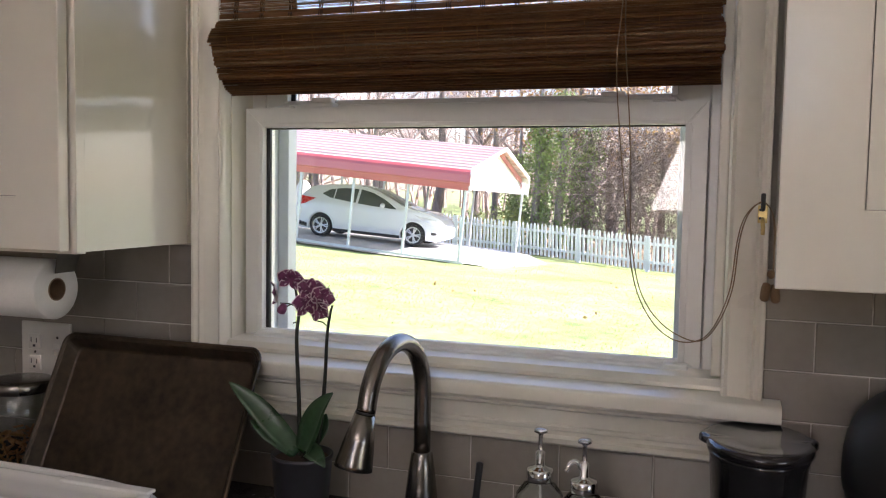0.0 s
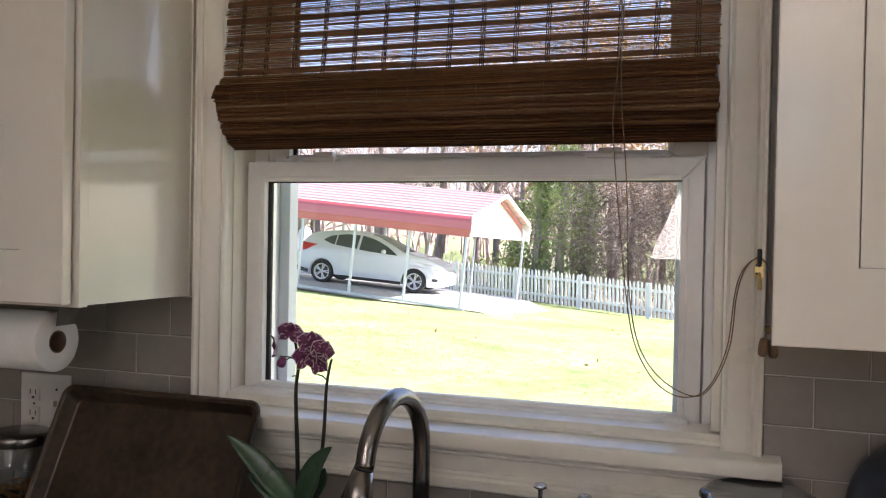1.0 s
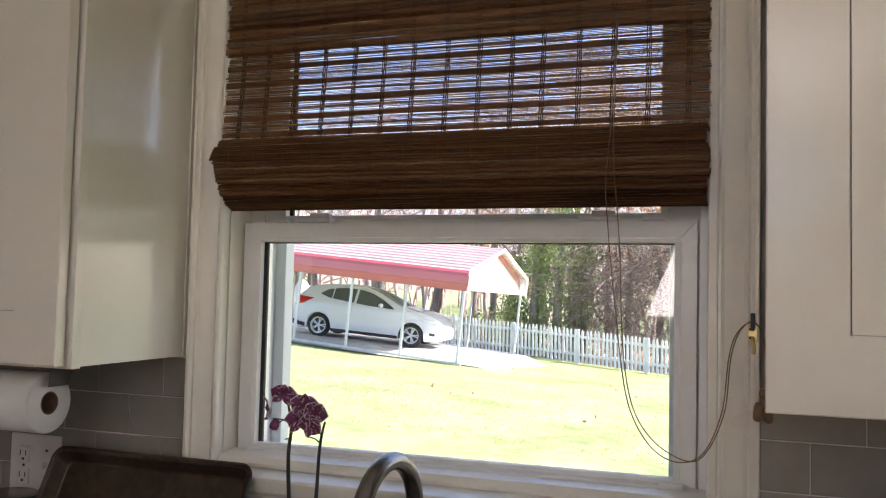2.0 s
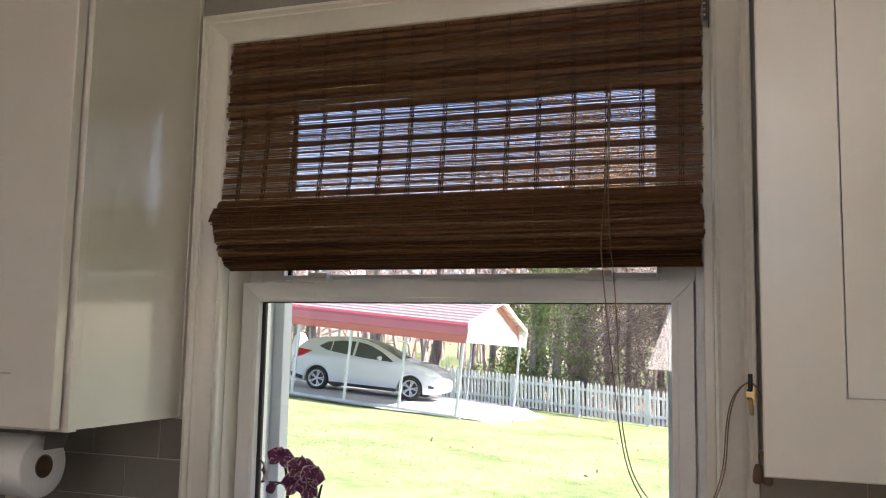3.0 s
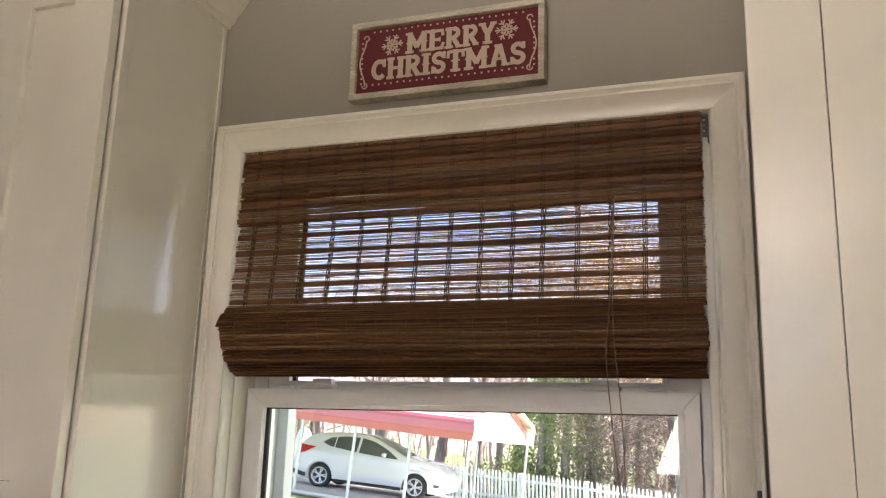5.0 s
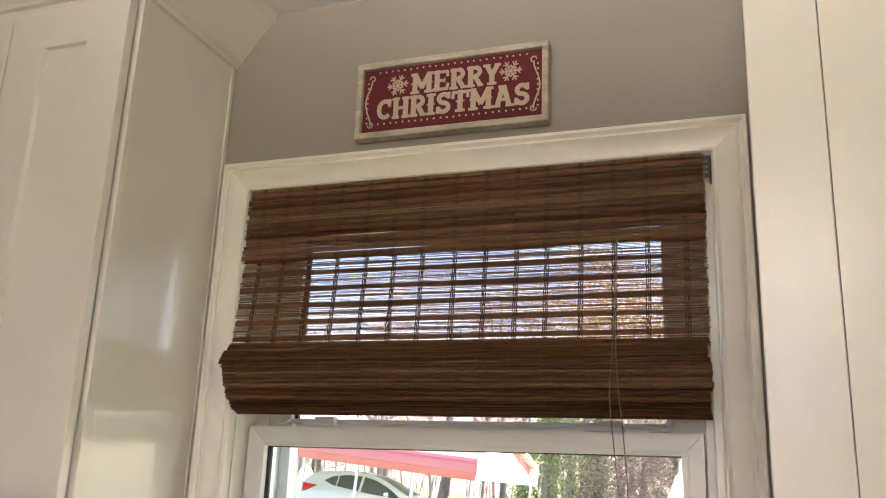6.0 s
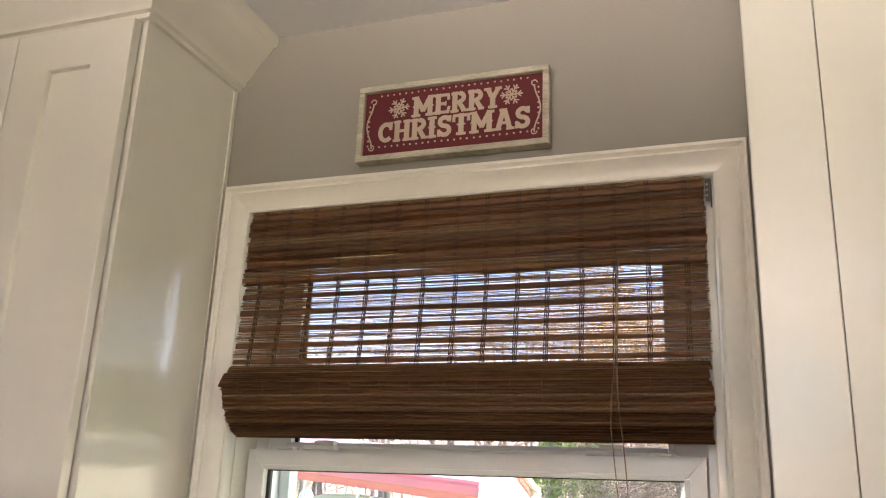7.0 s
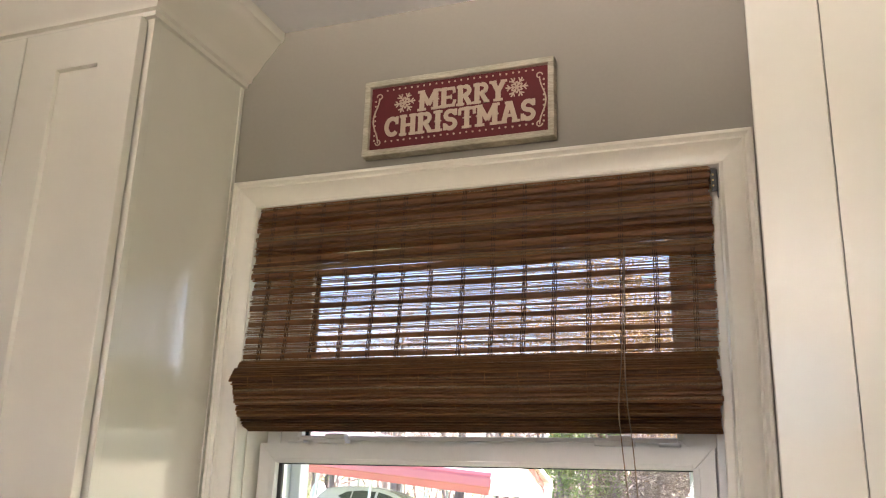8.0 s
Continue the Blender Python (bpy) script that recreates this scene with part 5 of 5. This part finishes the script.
def flower(x, z, yaw, pitch, size=1.0, roll=0.0):
    m = pose(x, -0.010, z, pitch, 0, yaw) @ Matrix.Rotation(roll, 4, "Y") @ Matrix.Scale(size, 4)
    bm = bm_new()
    for tr, ln, wd in ((0, 0.024, 0.018), (2.25, 0.024, 0.016), (-2.25, 0.024, 0.016)):
        petal(bm, ln, wd, tr, 0.15, m)
    for tr in (1.25, -1.25):
        petal(bm, 0.027, 0.031, tr, 0.1, m, 0.15)
    fl = part("flower", bm, PETAL, orch, "deep purple petals", smooth=True)
    bm = bm_new()
    back = m @ Matrix.Translation((0, 0.0009, 0))
    for tr, ln, wd in ((0, 0.0262, 0.0200), (2.25, 0.0258, 0.0182), (-2.25, 0.0258, 0.0182)):
        petal(bm, ln, wd, tr, 0.15, back)
    for tr in (1.25, -1.25):
        petal(bm, 0.0292, 0.0338, tr, 0.1, back, 0.15)
    part("petal_margin", bm, PEDGE, fl, smooth=True)
    bm = bm_new()
    r = random.Random(int(abs(x * z) * 1e6))
    for tr, wd in ((0, 0.018), (2.25, 0.016), (-2.25, 0.016), (1.25, 0.03), (-1.25, 0.03)):
        for _ in range(5):
            t = r.uniform(0.3, 1.0)
            k = r.uniform(-0.42, 0.42) * (1 if t < 0.85 else 0.5)
            c = Vector((k * wd, -0.2 * 0.024 * t * t - 0.0006, 0.0245 * t))
            s = r.uniform(0.0012, 0.0032)
            q = Matrix.Rotation(tr, 4, "Y") @ Matrix.Rotation(0.13, 4, "X")
            bm.faces.new([bm.verts.new(m @ (q @ (c + Vector((0.35 * s * math.cos(a), -0.0007, 1.7 * s * math.sin(a)))))) for a in (0, 1.57, 3.14, 4.71)])
    part("petal_marking", bm, PEDGE, fl)
    bm = bm_new()
    petal(bm, 0.012, 0.010, 3.14, -0.6, m, 0.5)
    part("lip", bm, PEDGE, fl)


for a in ((-0.020, 0.414, 20, 10, 0.86, 0.2), (-0.046, 0.388, -55, 5, 0.95, -0.3), (0.020, 0.398, 25, 0, 0.9, 0.1), (0.040, 0.386, 45, 5, 0.85, 0.5), (0.012, 0.372, -10, 5, 1.0, -0.2), (0.030, 0.366, 30, 20, 0.85, 0.9)):
    flower(*a)
bud = lathe(bm_new(), [(0.0005, 0.011), (0.005, 0.009), (0.0085, 0.0), (0.007, -0.007), (0.0005, -0.010)], 12)
part("bud", bud, PETAL, orch, smooth=True, at=pose(-0.036, -0.008, 0.362, 0, 25, 0))


def leaf(pts, width, fold=0.35):
    pts = smooth_pts(pts, 6)
    bm = bm_new()
    rows = []
    n = len(pts) - 1
    for i, p in enumerate(pts):
        t = i / n
        d = (pts[min(i + 1, n)] - pts[max(i - 1, 0)]).normalized()
        side = d.cross(Vector((0, -0.7, 0.7))).normalized()
        up = side.cross(d).normalized()
        w = width * (0.35 + 0.65 * math.sin(math.pi * min(1, 0.12 + 0.80 * t))) * (1 - t ** 5) / 2 + 0.0003
        rows.append([tuple(p + side * w * k + up * w * fold * abs(k)) for k in (-1, -0.5, 0, 0.5, 1)] + [tuple(p + side * w * k + up * (w * fold * abs(k) - 0.0014)) for k in (1, 0.5, 0, -0.5, -1)])
    loft(bm, rows)
    part("leaf", bm, LEAF, orch, smooth=True)


leaf([(-0.006, -0.005, 0.112), (-0.040, -0.014, 0.150), (-0.085, -0.020, 0.195), (-0.132, -0.024, 0.230)], 0.040)
leaf([(0.004, -0.006, 0.112), (0.022, -0.014, 0.150), (0.044, -0.020, 0.195), (0.070, -0.026, 0.230)], 0.050)
leaf([(-0.008, -0.004, 0.112), (-0.035, -0.010, 0.135), (-0.060, -0.020, 0.150), (-0.085, -0.03, 0.168)], 0.040)
leaf([(0.006, -0.004, 0.112), (0.024, -0.016, 0.122), (0.044, -0.026, 0.116), (0.060, -0.032, 0.102)], 0.030)
leaf([(0.006, 0.010, 0.112), (0.030, 0.016, 0.15), (0.036, 0.018, 0.18)], 0.028)

# faucet
fau = thing("kitchen_faucet", "brushed steel gooseneck pull-down kitchen faucet", "faucet", pose(-0.005, 0, 0))
FX, FY = -0.4445, -0.100
part("base", lathe(bm_new(), [(0.031, 0.0), (0.031, 0.008), (0.027, 0.014), (0.027, 0.06), (0.0225, 0.10), (0.0175, 0.134), (0.0160, 0.136), (0.0, 0.136)], 36, (FX, FY, TOPZ)), STEEL, fau, smooth=True)
TIP = Vector((-0.461, -0.296, 1.160))
R = (Vector((TIP.x, TIP.y, 0)) - Vector((FX, FY, 0))).length / 2
fd = (Vector((TIP.x, TIP.y, 0)) - Vector((FX, FY, 0))).normalized()
pts = [(FX, FY, 1.048), (FX, FY, 1.10), (FX, FY, 1.146)]
for k in range(1, 18):
    a = math.pi * k / 18
    c = Vector((FX, FY, 1.149)) + fd * (R - R * math.cos(a)) + Vector((0, 0, R * math.sin(a)))
    pts.append(tuple(c))
pts.append((TIP.x, TIP.y - 0.003, 1.158))
part("spout", tube(bm_new(), pts, 0.0142, 20), STEEL, fau, smooth=True)
hd = (Vector((-0.4735, -0.312, 1.080)) - Vector((-0.461, -0.299, 1.160)))
hp = [Vector((-0.461, -0.299, 1.161)) + hd * t for t in (0, 0.03, 0.031, 0.5, 0.9, 0.985, 1.0)]
part("spray_head", tube(bm_new(), hp, [0.0142, 0.0142, 0.0155, 0.0225, 0.0275, 0.0282, 0.024], 24), STEEL, fau, smooth=True)
part("seam_ring", tube(bm_new(), [hp[0] - hd * 0.02, hp[0] + hd * 0.012], 0.0148, 20), BLACKP, fau)
br = thing("dish_brush", "slim dark handle of a brush standing by the sink", "brush", pose(-0.0205, 0, 0.006))
part("handle", tube(bm_new(), smooth_pts([(-0.335, -0.10, TOPZ), (-0.334, -0.10, 0.97), (-0.330, -0.098, 1.02), (-0.3285, -0.098, 1.036)], 5), [0.0075] * 6 + [0.006] * 9 + [0.003], 10), BLACKP, br, smooth=True)

# soap dispensers
SOAPM = mat("liquid_soap", (0.42, 0.44, 0.38), 0.3, 0.05, 10, 60)
BGLASS = glass_mat("bottle_glass", (0.93, 0.97, 0.95), 0.02)


def soap(x, y, top, yaw):
    t = thing("soap_dispenser", "clear glass soap bottle with a chrome pump", "soap dispenser", pose(x, y, TOPZ, 0, 0, yaw), group="soap dispensers by the sink")
    h = top - TOPZ
    part("bottle", lathe(bm_new(), [(0.036, 0.0), (0.040, 0.006), (0.040, h - 0.125), (0.036, h - 0.103), (0.024, h - 0.088), (0.0185, h - 0.084), (0.0185, h - 0.078), (0.0165, h - 0.078), (0.0165, h - 0.086), (0.034, h - 0.106), (0.0375, h - 0.127), (0.0375, 0.008), (0.0, 0.006)], 36), BGLASS, t, smooth=True)
    pump = part("pump", lathe(bm_new(), [(0.0205, h - 0.084), (0.0215, h - 0.082), (0.0215, h - 0.066), (0.0195, h - 0.064), (0.010, h - 0.061), (0.0075, h - 0.058), (0.0075, h - 0.038), (0.0045, h - 0.036), (0.0036, h - 0.034), (0.0036, h - 0.010), (0.006, h - 0.008), (0.0105, h - 0.006), (0.0115, h - 0.003), (0.009, h), (0.0, h + 0.0008)], 32), CHROME, t, "chrome pump", smooth=True)
    part("nozzle", tube(bm_new(), smooth_pts([(0, -0.006, h - 0.046), (0, -0.012, h - 0.036), (0, -0.022, h - 0.037), (0, -0.030, h - 0.050)], 5), [0.004] * 15 + [0.0035], 10), CHROME, pump, smooth=True)
    part("soap", lathe(bm_new(), [(0.0, 0.009), (0.0370, 0.010), (0.0370, h - 0.135), (0.0, h - 0.134)], 32), SOAPM, t, "pale liquid soap", smooth=True)
    part("dip_tube", tube(bm_new(), [(0, 0, h - 0.08), (0.004, 0, 0.012)], 0.002, 6), WHITEM, t)


soap(-0.2455, -0.115, 1.114, 10)
soap(-0.1755, -0.118, 1.105, -62)

# black canisters
GLOSSB = mat("glossy_black_plastic", (0.016, 0.016, 0.019), 0.14, 0.2, 10, 120, 0.0001, coat=0.5)
can = thing("canister", "glossy black oval kitchen canister with hinged flat lid", "canister", pose(0.0745, -0.130, TOPZ, 0, 0, 4))


def oval(bm, rows, sy, n=56):
    """Rows of (radius, height) turned about z and stretched along y."""
    return loft(bm, [[(max(r, 1e-4) * math.cos(2 * math.pi * k / n), sy * max(r, 1e-4) * math.sin(2 * math.pi * k / n), z) for k in range(n)] for r, z in rows])


def lid_outline(inset):
    """Two lobes that meet at a notch, with an ear on either side of the far one."""
    out = []
    for k in range(72):
        a = 2 * math.pi * k / 72
        y = math.sin(a)
        r = 0.0775 if y >= 0 else 0.0750
        sy = 1.25 if y >= 0 else 1.35
        ear = math.exp(-((y - 0.12) / 0.09) ** 2) * 0.0055 - math.exp(-((y + 0.10) / 0.07) ** 2) * 0.0045
        out.append(((r + ear - inset) * math.cos(a), sy * (r + ear - inset) * y))
    return out


part("body", oval(bm_new(), [(0.052, 0.0), (0.055, 0.004), (0.0675, 0.196), (0.070, 0.202), (0.070, 0.208), (0.0, 0.208)], 1.3), GLOSSB, can, smooth=True)
part("lid", loft(bm_new(), [[(x, y, z) for x, y in lid_outline(d)] for d, z in ((0.005, 0.209), (0.0, 0.212), (0.0, 0.2195), (0.0025, 0.2235), (0.008, 0.2245), (0.012, 0.2225), (0.040, 0.2220), (0.070, 0.2220))]), GLOSSB, can, smooth=True)
bin_ = thing("domed_canister", "tall black canister with a rounded dome lid", "canister", pose(0.299, -0.130, TOPZ))
part("body", lathe(bm_new(), [(0.098, 0.0), (0.102, 0.004), (0.1085, 0.150), (0.110, 0.158), (0.106, 0.162), (0.0, 0.162)], 56), BLACKP, bin_, smooth=True)
SATIN = mat("satin_black_plastic", (0.012, 0.012, 0.013), 0.55, 0.2, 10, 120, 0.0002)
part("dome_lid", lathe(bm_new(), [(0.1085, 0.163), (0.1125, 0.166), (0.1145, 0.180)] + [(0.1145 * math.cos(radians(a)) ** 0.75, 0.200 + 0.115 * math.sin(radians(a)) ** 0.9) for a in range(0, 91, 9)], 56), SATIN, bin_, "satin black domed lid", smooth=True)

# jar of pretzels
PRETZ = mat("pretzel_sticks", (0.28, 0.11, 0.035), 0.55, 0.4, 60, 220, 0.0006, tint=(0.42, 0.20, 0.07))
jar = thing("glass_jar", "glass jar of pretzel sticks with a metal lid", "jar", pose(-1.283, -0.115, TOPZ + 0.001) @ Matrix.Diagonal((1.04, 1.04, 1.13, 1)))
part("glass", lathe(bm_new(), [(0.062, 0.0), (0.066, 0.005), (0.067, 0.115), (0.062, 0.135), (0.056, 0.142), (0.056, 0.158), (0.053, 0.158), (0.053, 0.142), (0.060, 0.132), (0.064, 0.113), (0.063, 0.007), (0.0, 0.006)], 40), BGLASS, jar, smooth=True)
part("lid", lathe(bm_new(), [(0.0575, 0.146), (0.0595, 0.148), (0.0595, 0.160), (0.057, 0.164), (0.050, 0.1665), (0.0, 0.1665)], 40), STEEL, jar, "dull metal lid", smooth=True)
r = random.Random(5)
for _ in range(70):
    a, rr, z = r.uniform(0, 6.28), 0.05 * math.sqrt(r.random()), r.uniform(0.014, 0.075)
    d = Vector((r.gauss(0, 1), r.gauss(0, 1), r.gauss(0, 0.45))).normalized() * 0.013
    c = Vector((rr * math.cos(a) * 0.85, rr * math.sin(a) * 0.85, z))
    part("pretzel", tube(bm_new(), [c - d, c + d], 0.0024, 5), PRETZ, jar)

# big white bowl on the worktop
CERAM = mat("white_ceramic", (0.86, 0.85, 0.82), 0.22, 0.03, 6, 60, 0.0002, coat=0.3)
bowl = thing("oval_bowl", "large cream white oval bowl standing on the worktop", "bowl", pose(-1.030, -0.452, TOPZ) @ Matrix.Diagonal((1, 1, 0.93, 1)))
bm = bm_new()
rings = []
for fx, fz in ((0.60, 0.0), (0.66, 0.004), (0.93, 0.128), (0.95, 0.140), (1.02, 0.146), (1.035, 0.151), (1.02, 0.156), (0.96, 0.156), (0.93, 0.150), (0.90, 0.130), (0.62, 0.012), (0.05, 0.010)):
    rings.append([(0.275 * fx * math.copysign(abs(math.cos(2 * math.pi * k / 56)) ** 0.8, math.cos(2 * math.pi * k / 56)), 0.036 * fx * math.copysign(abs(math.sin(2 * math.pi * k / 56)) ** 0.8, math.sin(2 * math.pi * k / 56)), fz) for k in range(56)])
loft(bm, rings)
part("bowl", bm, CERAM, bowl, smooth=True)
tub = thing("dish_tub", "white plastic dish tub closed with a flat lid", "dish tub", pose(-0.930, -0.558, TOPZ, 0, 0, -1.0))
bm = bm_new()
loft(bm, [[(a, b, z) for a, b in rounded(0.272 + d, 0.058 + d, 0.030 + d * 0.6, 7)] for d, z in ((-0.016, 0.0), (-0.014, 0.003), (-0.004, 0.150), (0.004, 0.157), (0.0045, 0.165), (0.0, 0.170), (-0.007, 0.168), (-0.010, 0.160), (-0.018, 0.010), (-0.028, 0.006))])
part("tub", bm, CERAM, tub, smooth=True)
part("lid", loft(bm_new(), [[(a, b, z + 0.04 * (0.058 - b)) for a, b in rounded(0.272 + d, 0.058 + d, 0.030 + d * 0.6, 7)] for d, z in ((-0.010, 0.166), (-0.004, 0.171), (-0.004, 0.1735), (-0.008, 0.1755), (-0.016, 0.1755), (-0.020, 0.1735), (-0.045, 0.1735))]), CERAM, tub, "flat white plastic lid", smooth="edges")
part("grip", boxes((0.120, 0.262, 0.036, 0.0545, 0.1735, 0.1785), bev=0.0024), CERAM, tub)

# paper towel roll under the cabinet
PAPER = mat("paper_towel", (0.80, 0.78, 0.74), 0.9, 0.04, 30, 200, 0.0008)
CARD = mat("cardboard_core", (0.20, 0.13, 0.08), 0.9, 0.2, 30, 200)
NICK = mat("dull_nickel", (0.20, 0.19, 0.175), 0.42, 0.15, metal=1.0)
roll = thing("paper_towel_roll", "white paper towel roll on an under-cabinet holder", "paper towel", pose(-1.1075, -0.205, 1.297, 0, -90, 0) @ Matrix.Diagonal((0.95, 0.95, 1, 1)))
bm = bm_new()
lathe(bm, [(0.0215, 0.0), (0.054, 0.0), (0.0565, 0.002), (0.0575, 0.27), (0.0555, 0.275), (0.0215, 0.275), (0.0215, 0.0)], 48, caps=False)
part("paper", bm, PAPER, roll, smooth=True)
part("core", lathe(bm_new(), [(0.0195, -0.001), (0.0214, -0.001), (0.0214, 0.276), (0.0195, 0.276), (0.0195, -0.001)], 32, caps=False), CARD, roll, "brown cardboard core", smooth=True)
hold = thing("towel_holder", "dull metal paper towel holder under the cabinet", "holder")
for x in (-1.092, -1.384):
    pts = smooth_pts([(x + 0.012, -0.205, 1.3695), (x + 0.013, -0.205, 1.362), (x + 0.008, -0.205, 1.350), (x + 0.001, -0.205, 1.328)], 5)
    bm = bm_new()
    loft(bm, [[(p.x, p.y - w, p.z), (p.x + 0.0018, p.y - w, p.z), (p.x + 0.0018, p.y + w, p.z), (p.x, p.y + w, p.z)] for p, w in zip(pts, [0.034 - 0.012 * i / 15 for i in range(16)])])
    part("arm", bm, NICK, hold)
part("mounting_bar", boxes((-1.40, -1.075, -0.225, -0.185, 1.3675, 1.3705)), NICK, hold)
# black disc set deep in the core in place of the shade there
part("core_shade_disc", lathe(bm_new(), [(0.0, 0.0), (0.019, 0.0), (0.019, 0.004), (0.0, 0.004)], 20), BLACKP, hold, at=pose(-1.170, -0.205, 1.297, 0, 90, 0))
part("rod", tube(bm_new(), [(-1.384, -0.205, 1.297), (-1.170, -0.205, 1.297)], 0.005, 10), NICK, hold)

# outlet plate on the tiles
PLATE = mat("outlet_plastic", (0.78, 0.75, 0.68), 0.35, 0.03, 20, 100)
out = thing("outlet", "ivory two-gang outlet and switch plate on the tiles", "electrical outlet", pose(0.0155, 0, 0.0085))
part("plate", boxes((-1.396, -1.268, -0.0145, -0.0085, 1.061, 1.189), bev=0.003), PLATE, out)
for zc in (1.103, 1.147):
    rec = part("receptacle", boxes((-1.376, -1.344, -0.0175, -0.0140, zc - 0.0165, zc + 0.0165), bev=0.003), PLATE, out)
    part("slot", boxes((-1.3685, -1.3665, -0.0180, -0.0172, zc - 0.002, zc + 0.009), (-1.3545, -1.3525, -0.0180, -0.0172, zc - 0.002, zc + 0.008), (-1.363, -1.357, -0.0180, -0.0172, zc - 0.011, zc - 0.006)), GASKET, rec)
sw = part("switch", boxes((-1.311, -1.293, -0.0165, -0.0140, 1.105, 1.145), bev=0.002), PLATE, out)
part("toggle", boxes((-1.3055, -1.2985, -0.027, -0.0160, 1.124, 1.136), bev=0.002), PLATE, sw)
for x, z in ((-1.360, 1.125), (-1.302, 1.092), (-1.302, 1.158)):
    part("screw", lathe(bm_new(), [(0.0, 0.0), (0.003, 0.0), (0.0025, 0.001), (0.0, 0.0012)], 10), STEEL, out, at=pose(x, -0.0145, z, 90, 0, 0))

# floor lamp further back in the room, mirrored faintly in the pane
LAMPSH = mat("lit_lampshade", (1.0, 0.93, 0.80), 0.9, 0.03, 20, 100, emit=3.2)
fl = thing("floor_lamp", "floor lamp with a lit white cone shade", "floor lamp", pose(-0.19, -3.2, 0.0))
part("shade", lathe(bm_new(), [(0.200, 1.407), (0.203, 1.407), (0.053, 1.778), (0.050, 1.778), (0.200, 1.407)], 40, caps=False), LAMPSH, fl, "glowing white cone shade", smooth=True)
part("pole", tube(bm_new(), [(0, 0, 0.02), (0, 0, 1.76)], 0.011, 12), BLACKP, fl)
part("foot", lathe(bm_new(), [(0.14, 0.0), (0.14, 0.012), (0.12, 0.02), (0.0, 0.022)], 32), BLACKP, fl)
part("spider", boxes((-0.052, 0.052, -0.003, 0.003, 1.755, 1.760)), BLACKP, fl)

# ---- backsplash tiles ----
splash = thing("backsplash", "grey-taupe glazed subway tiles with pale grout", "backsplash", kind="structure")
part("grout", boxes((-2.55, -0.955, -0.0055, -0.0008, 0.914, 1.373), (-0.955, 0.0815, -0.0055, -0.0008, 0.914, 1.062), (0.0815, 2.45, -0.0055, -0.0008, 0.914, 1.371)), GROUT, splash)
TP, TWD, TH = 0.156, 0.154, 0.0762
tile_cache = {}


def tile(x0, x1, z0, z1):
    key = (round(x1 - x0, 4), round(z1 - z0, 4))
    if key not in tile_cache:
        w, h = key
        bm = bm_new()
        b = 0.0016
        loft(bm, [[(s * (w / 2 - i), y, t * (h / 2 - i)) for s, t in ((-1, -1), (1, -1), (1, 1), (-1, 1))] for y, i in ((0, 0), (-0.0022, 0), (-0.0032, b))])
        tile_cache[key] = mesh_of("tile", bm, TILE)
    o = new("tile", tile_cache[key])
    o.parent = splash
    o.matrix_basis = pose((x0 + x1) / 2, -0.0050, (z0 + z1) / 2, random.uniform(-0.25, 0.25), 0, random.uniform(-0.15, 0.15))


row = 0
for k in range(-1, 6):
    zt = 1.2925 - 0.0785 * k
    z0, z1 = zt - 0.0774, zt - 0.0011
    z0c, z1c = max(z0, 0.9145), min(z1, 1.3705)
    if z1c - z0c < 0.008:
        continue
    off = 0.154 if k % 2 == 0 else 0.154 + 0.078
    for j in range(-16, 9):
        a = off + (j - 1) * TP + 0.001
        b = a + TWD
        for lo, hi in ((-2.4, -0.9545), (-0.9535, 0.0810), (0.0820, 1.4)):
            if lo > -0.96 and hi < 0.0815 and z1c > 1.0610:
                if z0c > 1.048:
                    continue
                zz = 1.0610
            else:
                zz = z1c
            x0, x1 = max(a, lo), min(b, hi)
            if x1 - x0 > 0.006:
                tile(x0, x1, z0c, zz)
